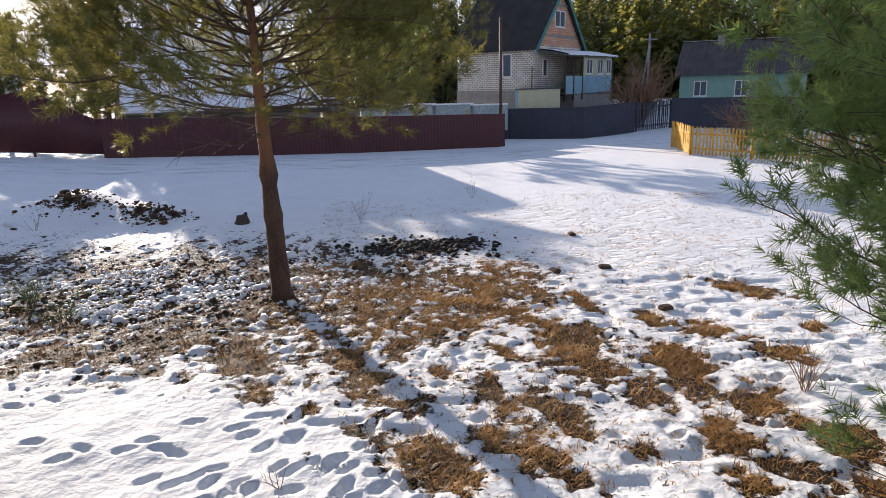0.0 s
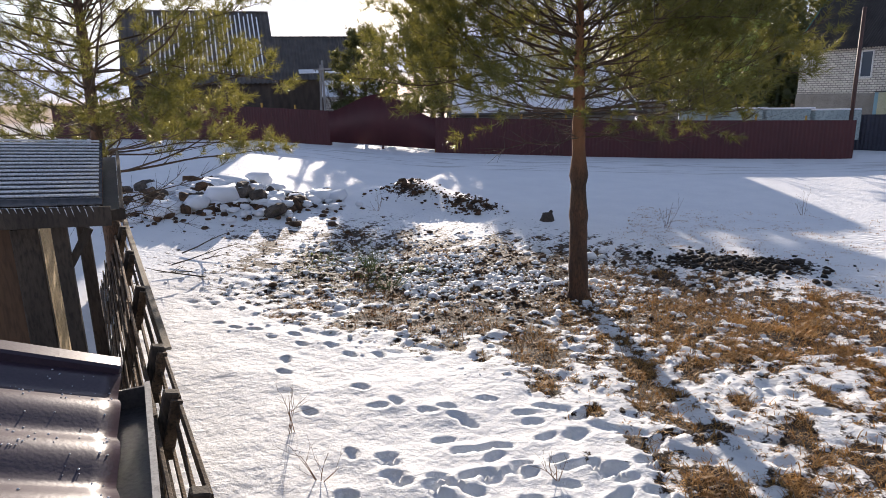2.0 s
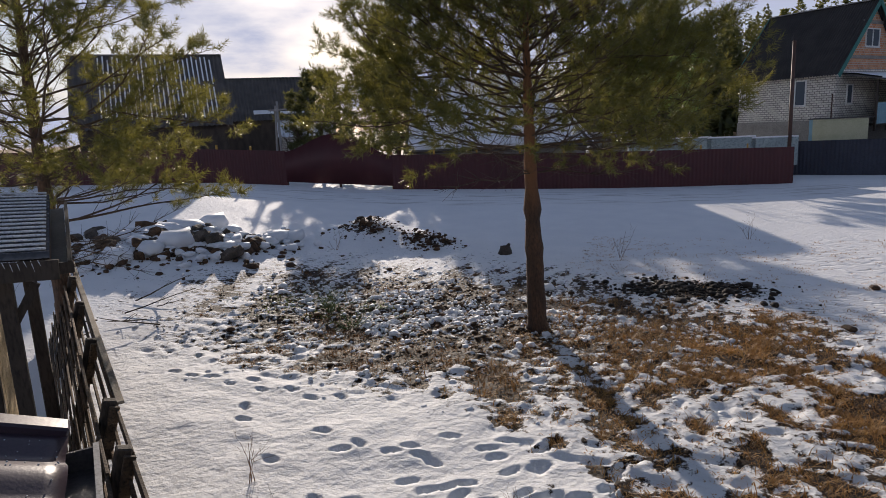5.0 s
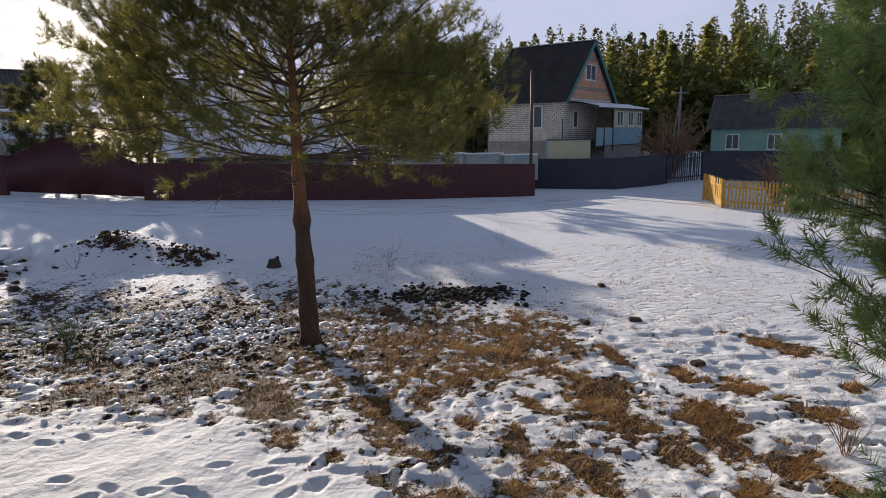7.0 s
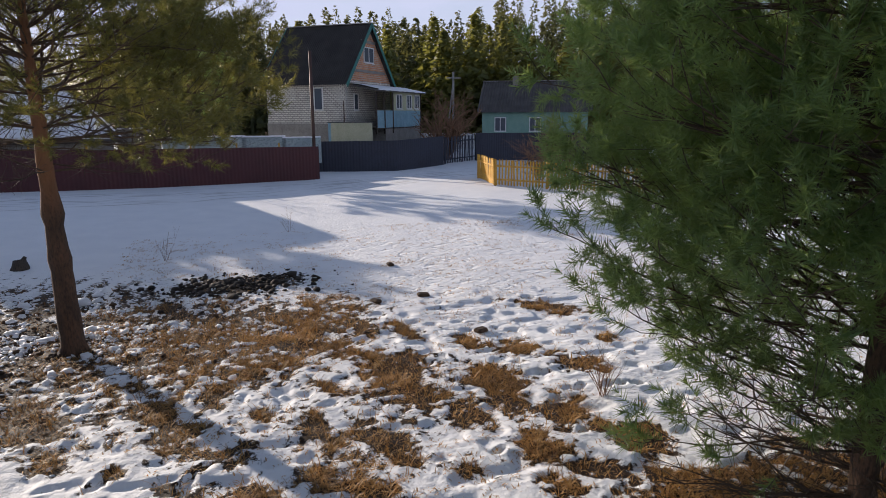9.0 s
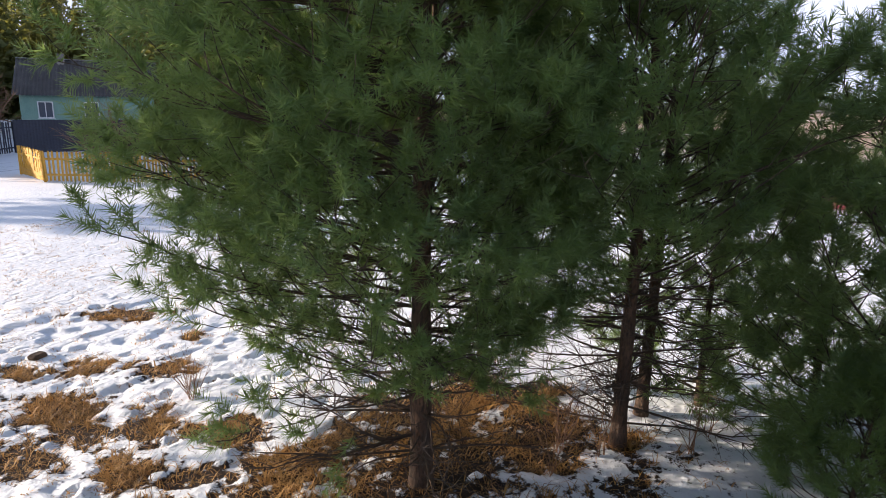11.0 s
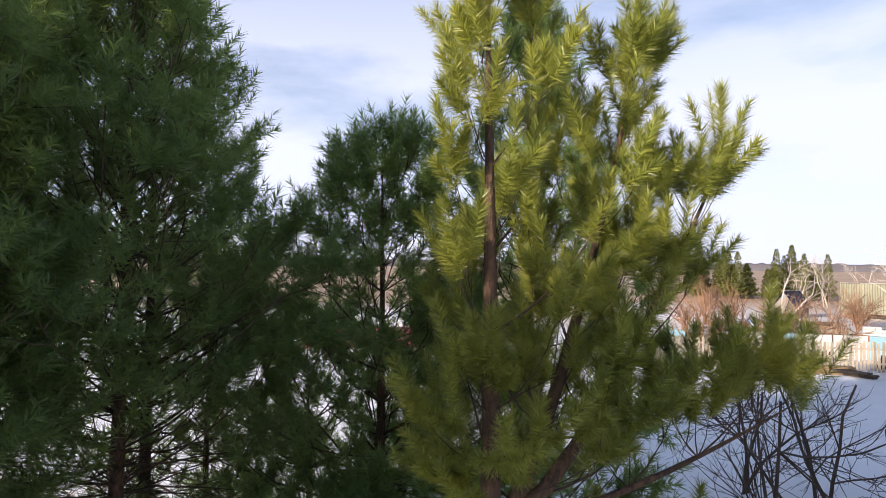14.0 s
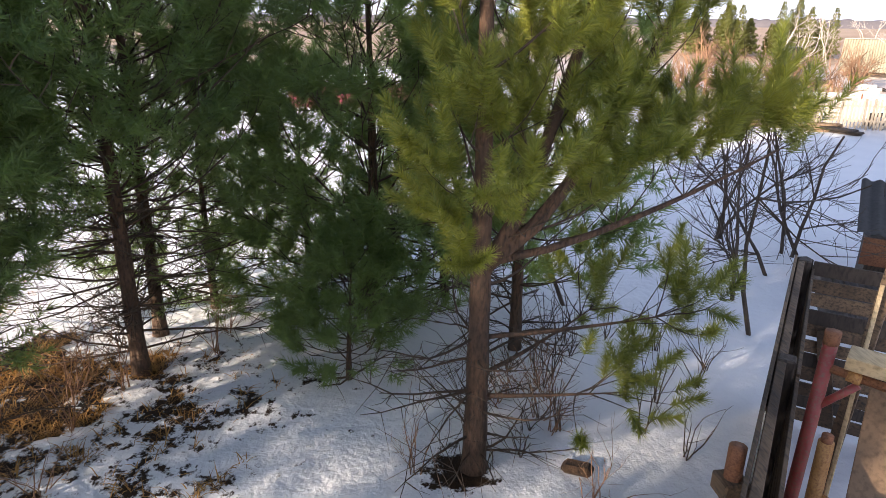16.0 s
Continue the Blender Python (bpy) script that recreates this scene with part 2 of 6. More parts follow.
def brick_mat(name, c1, c2, mortar, bw=0.3, bh=0.14, gap=0.012):
    m = bpy.data.materials.new(name)
    m.use_nodes = True
    n, l = m.node_tree.nodes, m.node_tree.links
    p = n["Principled BSDF"]
    co = n.new("ShaderNodeTexCoord")
    sx = n.new("ShaderNodeSeparateXYZ")
    l.new(co.outputs["Object"], sx.inputs[0])
    ad = n.new("ShaderNodeMath")
    ad.operation = "ADD"
    l.new(sx.outputs[0], ad.inputs[0])
    l.new(sx.outputs[1], ad.inputs[1])
    cx = n.new("ShaderNodeCombineXYZ")
    l.new(ad.outputs[0], cx.inputs[0])
    l.new(sx.outputs[2], cx.inputs[1])
    b = n.new("ShaderNodeTexBrick")
    b.inputs["Scale"].default_value = 1.0
    b.inputs["Brick Width"].default_value, b.inputs["Row Height"].default_value = bw, bh
    b.inputs["Mortar Size"].default_value = gap
    b.inputs["Color1"].default_value, b.inputs["Color2"].default_value, b.inputs["Mortar"].default_value = (*c1, 1), (*c2, 1), (*mortar, 1)
    l.new(cx.outputs[0], b.inputs["Vector"])
    ns = n.new("ShaderNodeTexNoise")
    ns.inputs["Scale"].default_value, ns.inputs["Detail"].default_value = 1.7, 6
    l.new(co.outputs["Object"], ns.inputs["Vector"])
    hs = n.new("ShaderNodeHueSaturation")
    mr = n.new("ShaderNodeMapRange")
    mr.inputs["To Min"].default_value, mr.inputs["To Max"].default_value = 0.65, 1.3
    l.new(ns.outputs["Fac"], mr.inputs["Value"])
    l.new(mr.outputs[0], hs.inputs["Value"])
    l.new(b.outputs["Color"], hs.inputs["Color"])
    l.new(hs.outputs[0], p.inputs["Base Color"])
    p.inputs["Roughness"].default_value = 0.9
    bp = n.new("ShaderNodeBump")
    bp.invert = True
    bp.inputs["Distance"].default_value = 0.02
    l.new(b.outputs["Fac"], bp.inputs["Height"])
    l.new(bp.outputs[0], p.inputs["Normal"])
    return m


M_whitebrick = brick_mat("white_silicate_brick", (0.62, 0.58, 0.52), (0.74, 0.70, 0.63), (0.24, 0.22, 0.2), gap=0.018)
M_redbrick = brick_mat("red_brick", (0.52, 0.19, 0.08), (0.66, 0.34, 0.17), (0.5, 0.46, 0.4), gap=0.018)

# ================= building helpers =================
rng = np.random.default_rng(7)


class Geo:
    """Collects vertices and faces of one mesh."""

    def __init__(self):
        self.v, self.f = [], []

    def add(self, verts, faces):
        k = len(self.v)
        self.v += [tuple(p) for p in verts]
        self.f += [tuple(k + i for i in q) for q in faces]
        return self

    def box(self, c, s, m=None, b=0.0):
        """A box of size s at c (bevel b), turned by the 3x3 matrix m."""
        hx, hy, hz = s[0] / 2, s[1] / 2, s[2] / 2
        b = min(b, hx * 0.9, hy * 0.9, hz * 0.9)
        vs, fs = [], []
        if b <= 0:
            vs = [(sx * hx, sy * hy, sz * hz) for sx in (-1, 1) for sy in (-1, 1) for sz in (-1, 1)]
            fs = [(0, 1, 3, 2), (4, 6, 7, 5), (0, 4, 5, 1), (2, 3, 7, 6), (0, 2, 6, 4), (1, 5, 7, 3)]
        else:
            idx = {}
            for sx in (-1, 1):
                for sy in (-1, 1):
                    for sz in (-1, 1):
                        for ax in range(3):
                            q = [sx * (hx - b), sy * (hy - b), sz * (hz - b)]
                            q[ax] = (sx * hx, sy * hy, sz * hz)[ax]
                            idx[sx, sy, sz, ax] = len(vs)
                            vs.append(tuple(q))
            for ax in range(3):
                o = [i for i in range(3) if i != ax]
                for s0 in (-1, 1):
                    ring = []
                    for s1, s2 in ((-1, -1), (1, -1), (1, 1), (-1, 1)):
                        k = [0, 0, 0]
                        k[ax], k[o[0]], k[o[1]] = s0, s1, s2
                        ring.append(idx[k[0], k[1], k[2], ax])
                    if (s0 > 0) == (ax == 1):
                        ring.reverse()
                    fs.append(tuple(ring))
                for s1 in (-1, 1):
                    for s2 in (-1, 1):
                        k = [0, 0, 0]
                        k[o[0]], k[o[1]] = s1, s2
                        k1, k2 = list(k), list(k)
                        k1[ax], k2[ax] = -1, 1
                        fs.append((idx[(*k1, o[0])], idx[(*k2, o[0])], idx[(*k2, o[1])], idx[(*k1, o[1])]))
            for sx in (-1, 1):
                for sy in (-1, 1):
                    for sz in (-1, 1):
                        fs.append(tuple(idx[sx, sy, sz, ax] for ax in range(3)))
        m = m or Matrix.Identity(3)
        c = Vector(c)
        return self.add([c + m @ Vector(p) for p in vs], fs)

    def beam(self, p, q, w, h, b=0.0, up=(0, 0, 1)):
        """A plank from p to q, w wide sideways and h high."""
        p, q = Vector(p), Vector(q)
        x = (q - p).normalized()
        y = Vector(up).cross(x)
        y = y.normalized() if y.length > 1e-4 else Vector((0, 1, 0))
        z = x.cross(y)
        m = Matrix((x, y, z)).transposed()
        return self.box((p + q) / 2, ((q - p).length, w, h), m, b)

    def tube(self, pts, radii, sides=6, cap=True):
        pts = [Vector(p) for p in pts]
        k = len(self.v)
        ref = Vector((0.31, 0.17, 0.93))
        for i, p in enumerate(pts):
            d = (pts[min(i + 1, len(pts) - 1)] - pts[max(i - 1, 0)]).normalized()
            u = d.cross(ref)
            u = u.normalized() if u.length > 0.05 else d.cross(Vector((1, 0, 0))).normalized()
            w = d.cross(u)
            for j in range(sides):
                t = 2 * math.pi * j / sides
                self.v.append(tuple(p + float(radii[i]) * (math.cos(t) * u + math.sin(t) * w)))
        for i in range(len(pts) - 1):
            for j in range(sides):
                a0, a1 = k + i * sides + j, k + i * sides + (j + 1) % sides
                self.f.append((a0, a1, a1 + sides, a0 + sides))
        if cap:
            self.f.append(tuple(k + j for j in reversed(range(sides))))
            self.f.append(tuple(k + (len(pts) - 1) * sides + j for j in range(sides)))
        return self

    def mesh(self, name, material, smooth=False):
        me = bpy.data.meshes.new(name)
        me.from_pydata(self.v, [], self.f)
        me.materials.append(material)
        if smooth:
            me.polygons.foreach_set("use_smooth", np.ones(len(me.polygons), dtype=bool))
        me.update()
        return me


def tri_mesh(name, verts, faces, material, smooth=False):
    """A mesh from arrays of vertices (n,3) and triangles or quads (m,k)."""
    me = bpy.data.meshes.new(name)
    n, (m, k) = len(verts), faces.shape
    me.vertices.add(n)
    me.vertices.foreach_set("co", np.ascontiguousarray(verts, dtype=np.float32).ravel())
    me.loops.add(m * k)
    me.loops.foreach_set("vertex_index", np.ascontiguousarray(faces, dtype=np.int32).ravel())
    me.polygons.add(m)
    me.polygons.foreach_set("loop_start", np.arange(0, m * k, k, dtype=np.int32))
    if smooth:
        me.polygons.foreach_set("use_smooth", np.ones(m, dtype=bool))
    me.materials.append(material)
    me.update(calc_edges=True)
    return me


def part(name, g, material, parent=None, label="", smooth=False):
    me = g.mesh(name, material, smooth) if isinstance(g, Geo) else g
    ob = new(name, me)
    if parent is not None:
        ob.parent = parent
    if label:
        tagged(ob, label)
    return ob


def thing(name, at, label, category, group="", kind="", turn=0.0):
    ob = new(name)
    ob.empty_display_size = 0.2
    ob.location = at
    ob.rotation_euler = (0, 0, radians(turn))
    return tagged(ob, label, category, group, kind)


# ---- smooth random fields for the ground ----
_perm = np.random.default_rng(3).random((256, 256))


def vnoise(x, y, s=0):
    x, y = np.asarray(x, float) + 17.3 * s, np.asarray(y, float) - 9.1 * s
    xi, yi = np.floor(x).astype(int), np.floor(y).astype(int)
    fx, fy = x - xi, y - yi
    fx, fy = fx * fx * (3 - 2 * fx), fy * fy * (3 - 2 * fy)
    a = _perm[xi & 255, yi & 255] * (1 - fx) + _perm[(xi + 1) & 255, yi & 255] * fx
    b = _perm[xi & 255, (yi + 1) & 255] * (1 - fx) + _perm[(xi + 1) & 255, (yi + 1) & 255] * fx
    return a * (1 - fy) + b * fy


def fbm(x, y, s=0, octaves=4):
    r, amp, tot = 0, 1.0, 0
    for k in range(octaves):
        r = r + amp * vnoise(x * 2 ** k, y * 2 ** k, s + k * 3)
        tot += amp
        amp *= 0.5
    return r / tot


def sstep(a, b, x):
    t = np.clip((x - a) / (b - a), 0, 1)
    return t * t * (3 - 2 * t)


def terrain(x, y):
    """The lie of the land: level by the house, rising gently towards the road and the village."""
    x, y = np.asarray(x, float), np.asarray(y, float)
    r, az = np.hypot(x, y), np.degrees(np.arctan2(x, y))
    g = np.interp(az, [-180, -110, -60, -44, -28, -7, 5, 20, 35, 60, 180], [0, 0.8, 1.9, 1.7, 0.8, 0.3, 0.2, 0.45, 0.3, 0, 0])
    h = np.interp(az, [-180, -110, -50, -30, 0, 30, 60, 180], [0, 0, 0.6, 0.8, 1.1, 1.0, 0, 0])
    return g * sstep(13, 38, r) + h * sstep(42, 62, r) - (g + h) * sstep(150, 500, r)


def blob(x, y, cx, cy, rx, ry, rot=0.0):
    c, s = math.cos(radians(rot)), math.sin(radians(rot))
    u, v = ((x - cx) * c + (y - cy) * s) / rx, (-(x - cx) * s + (y - cy) * c) / ry
    return np.exp(-(u * u + v * v))


# patches of bare ground: centre, half-widths, turn
PATCHES = [(1.7, 12.4, 1.19, 0.35, 98), (2.6, 11.7, 0.95, 0.24, 99), (3.6, 10.9, 0.71, 0.28, 90), (3.4, 8.8, 1.39, 0.48, 82), (4.3, 10.3, 0.66, 0.52, 97),
           (5.0, 9.3, 0.82, 0.47, 125), (4.0, 7.8, 0.84, 0.51, 67), (3.2, 6.9, 0.49, 0.44, 136), (1.9, 9.4, 1.98, 0.64, 94), (2.3, 10.3, 0.63, 0.42, 83),
           (2.6, 8.0, 0.67, 0.45, 98), (0.5, 8.2, 0.58, 0.36, 104), (1.4, 7.6, 0.91, 0.42, 117), (-0.7, 7.8, 0.53, 0.47, 159), (-0.4, 6.5, 0.94, 0.54, 131)]
PATCHES2 = [(0.4, 6.9, 0.43, 0.31, 121), (1.0, 6.4, 0.68, 0.36, 134), (2.2, 6.6, 0.34, 0.17, 137), (3.0, 6.0, 0.42, 0.26, 115), (3.7, 6.2, 0.56, 0.25, 155),
            (4.6, 6.7, 0.57, 0.47, 50), (4.3, 5.9, 0.3, 0.24, 72), (4.2, 7.2, 0.29, 0.21, 36), (6.0, 12.5, 1.17, 0.54, 134), (6.2, 10.3, 0.35, 0.24, 58),
            (-1.7, 9.5, 0.79, 0.41, 117), (-0.9, 9.6, 0.7, 0.22, 104), (-1.3, 8.7, 0.48, 0.38, 160), (-1.2, 8.2, 0.37, 0.18, 172), (-3.4, 9.6, 1.2, 0.59, 146)]
PATCHES3 = [(-2.8, 8.3, 0.44, 0.29, 115), (-6.4, 9.9, 1.36, 0.7, 157), (-4.7, 9.3, 0.57, 0.33, 131), (-1.9, 7.8, 0.26, 0.14, 126), (-1.3, 7.2, 0.3, 0.22, 6),
            (-2.2, 7.5, 0.2, 0.14, 176), (-1.8, 6.6, 0.23, 0.16, 62), (-0.2, 8.8, 0.4, 0.2, 107), (-0.3, 10.4, 0.41, 0.34, 158), (0.8, 9.5, 0.34, 0.19, 100),
            (1.5, 5.9, 0.13, 0.1, 142), (-1.3, 12.4, 0.92, 0.66, 85), (0.4, 11.9, 1.15, 0.69, 117), (-1.0, 14.4, 1.06, 0.47, 102), (-3.4, 12.3, 0.7, 0.5, 0)]
# litter under the young pines, bare earth on the heaps
PATCHES4 = [(5.4, 4.2, 2.0, 1.7, 30), (4.2, 5.3, 1.2, 0.7, 20), (7.6, 2.6, 0.55, 0.4, 0), (5.3, -0.95, 0.45, 0.4, 0), (4.9, 5.4, 0.8, 0.5, 0),
            (-11.6, 20.0, 1.2, 0.6, 0), (-9.0, 19.7, 1.1, 0.5, 0), (-17.3, 15.2, 2.4, 1.0, 30), (7.9, 4.2, 0.9, 0.6, 0), (6.9, 3.6, 1.4, 1.0, 0),
            (7.0, 5.2, 1.6, 1.2, 0), (9.1, -0.6, 0.6, 0.6, 0)]


def bare(x, y):
    """How far dead grass and litter show through the snow: above 0.5 it is bare."""
    w = np.zeros_like(x)
    for c in PATCHES + PATCHES2 + PATCHES3 + PATCHES4:
        w = np.maximum(w, blob(x, y, *c))
    z = np.maximum(0.92 * blob(x, y, -5.8, 13.0, 8.4, 4.9, -8), 0.46 * blob(x, y, 1.5, 9.2, 4.6, 4.4))
    z = np.maximum(z, 0.9 * blob(x, y, -1.6, 12.6, 3.2, 3.2))
    z = np.maximum(z, 0.84 * blob(x, y, 0.2, 12.4, 2.4, 3.4))
    z = np.maximum(z, 0.52 * blob(x, y, 6.3, 2.4, 2.8, 2.4))
    n = fbm(x * 1.5 + 0.6 * y, y * 1.2, 1, 3)
    k = fbm(x * 6.0, y * 6.0, 2, 3)
    b = np.maximum(0.96 * w, z)
    m = b + (0.6 * (n - 0.5) + 1.25 * (k - 0.5)) * np.clip(b * 1.7, 0.12, 1)
    # the smooth snow nearest the fence stays whole
    m = m * (1 - 0.85 * sstep(0.5, -0.7, y - 8.3 + 0.1 * (x + 4) + 0.9 * np.maximum(x + 3.2, 0)) * sstep(0.2, -1.2, x))
    # wholly bare hollow beyond the pine
    m = np.maximum(m, 1.1 * blob(x, y, -0.6, 16.2, 1.9, 0.9, 4) + 0.5 * (k - 0.5))
    return m * (1 - 0.9 * sstep(24, 30, np.hypot(x, y)))


def rubble_zone(x, y):
    return blob(x, y, -6.2, 13.2, 4.6, 3.4, -10)


FOOT = []
def trail(x0, y0, x1, y1, n, wob=0.12):
    r = np.random.default_rng(len(FOOT) + 5)
    for i in range(n):
        t = i / max(n - 1, 1)
        px, py = x0 + (x1 - x0) * t, y0 + (y1 - y0) * t
        dx, dy = x1 - x0, y1 - y0
        L = math.hypot(dx, dy) or 1
        s = 0.1 * (-1) ** i
        FOOT.append((px - dy / L * s + r.normal(0, wob), py + dx / L * s + r.normal(0, wob), math.degrees(math.atan2(dy, dx)) + r.normal(0, 15)))


trail(-9.2, 8.3, -5.6, 8.1, 9, 0.05)
trail(-7.0, 7.5, -3.4, 6.3, 5, 0.15)
trail(-5.4, 6.0, -3.0, 5.2, 3, 0.1)
trail(-3.6, 5.0, -0.9, 6.9, 15, 0.16)
trail(-3.2, 4.6, -0.4, 6.3, 15, 0.16)
trail(-2.7, 4.3, -0.2, 5.7, 14, 0.18)
trail(-3.9, 5.7, -1.4, 7.6, 12, 0.16)
trail(-1.6, 4.4, 0.6, 5.2, 10, 0.2)
trail(-3.4, 5.4, -0.8, 7.2, 13, 0.2)
trail(-2.4, 5.0, -0.3, 6.6, 12, 0.2)
trail(-2.9, 4.0, -0.6, 5.0, 12, 0.2)
trail(-4.2, 7.0, -1.8, 7.9, 10, 0.15)
trail(0.2, 5.0, 3.2, 5.4, 9, 0.25)
trail(1.5, 16.0, 9.0, 15.0, 16, 0.5)
trail(0.5, 14.0, 9.5, 18.5, 22, 0.5)
trail(4.0, 14.5, 9.0, 11.0, 14, 0.4)
trail(2.5, 11.0, 7.0, 6.5, 14, 0.3)
trail(3.0, 7.0, 6.5, 9.0, 8, 0.3)
trail(-10.5, 9.5, -12.5, 12.5, 8, 0.3)
trail(-9.0, 9.0, -10.5, 13.5, 10, 0.4)
trail(-2.0, 20.0, 8.0, 22.5, 20, 0.6)
trail(4.2, 0.2, 6.4, 1.2, 8, 0.3)


def ground(x, y, detail=True):
    """Height of snow and soil."""
    x, y = np.asarray(x, float), np.asarray(y, float)
    z = terrain(x, y)
    z = z + 0.75 * blob(x, y, -11.6, 20.4, 1.5, 1.2) + 0.4 * blob(x, y, -9.3, 20.0, 1.3, 0.8) + 0.45 * blob(x, y, -17.3, 15.5, 3.0, 1.8, 30)
    if detail:
        r = np.hypot(x, y)
        near = 1 - sstep(20, 45, r)
        b = sstep(0.4, 0.7, bare(x, y))
        fine = sstep(15.5, 13.0, y) * sstep(1.0, 3.6, y) * sstep(8.5, 6.2, x) * sstep(-12.8, -10.2, x)
        z = z + near * (0.10 * (fbm(x * 0.5, y * 0.5, 5, 2) - 0.5) + 0.05 * fine * (fbm(x * 2.6, y * 2.6, 6, 3) - 0.5))
        z = z + near * fine * rubble_zone(x, y) * 0.22 * (fbm(x * 2.2, y * 2.2, 8, 4) - 0.45)
        z = z - 0.035 * b * near * fine
        # worn dimples in the old snow
        smooth = sstep(0.4, -0.5, y - 8.3 + 0.1 * (x + 4) + 0.9 * np.maximum(x + 3.2, 0)) * sstep(0.2, -1.2, x)
        z = z - near * fine * 0.05 * sstep(0.6, 0.8, vnoise(x * 3.3, y * 4.2, 12)) * (1 - b) * (1 - smooth)
        # wheel ruts of the road
        u = (y - 0.34 * x) - 33.2
        for off in (0.0, 1.6, 3.1):
            z = z - 0.05 * np.exp(-((u - off + 0.25 * np.sin(x * 0.21 + off)) / 0.22) ** 2) * sstep(-70, -30, x) * (1 - sstep(4, 10, x))
    return z


def gz(x, y):
    return float(ground(np.array([x]), np.array([y]))[0])

# ================= ground =================
def graded(lo, hi, step, far, grow=1.13):
    a = list(np.arange(lo, hi, step))
    s, v = step, a[-1]
    while v < far:
        s *= grow
        v += s
        a.append(v)
    s, v, b = step, lo, []
    while v > -far:
        s *= grow
        v -= s
        b.append(v)
    return np.array(b[::-1] + a)


gx, gy = graded(-10.0, 6.0, 0.045, 2500, 1.12), graded(3.8, 13.0, 0.045, 2500, 1.12)
GX, GY = np.meshgrid(gx, gy)
GZ = ground(GX, GY)
for fx, fy, fa in FOOT:
    if not (-10.3 < fx < 6.3 and 3.6 < fy < 13.4):
        continue
    i0, i1 = np.searchsorted(gx, [fx - 0.5, fx + 0.5])
    j0, j1 = np.searchsorted(gy, [fy - 0.5, fy + 0.5])
    sx, sy = GX[j0:j1, i0:i1], GY[j0:j1, i0:i1]
    d = blob(sx, sy, fx, fy, 0.15, 0.07, fa)
    GZ[j0:j1, i0:i1] += -0.085 * sstep(0.36, 0.5, d) + 0.022 * blob(sx, sy, fx, fy, 0.27, 0.17, fa)
nx, ny = len(gx), len(gy)
ii = np.arange(nx * ny).reshape(ny, nx)
quads = np.stack([ii[:-1, :-1], ii[:-1, 1:], ii[1:, 1:], ii[1:, :-1]], -1).reshape(-1, 4)


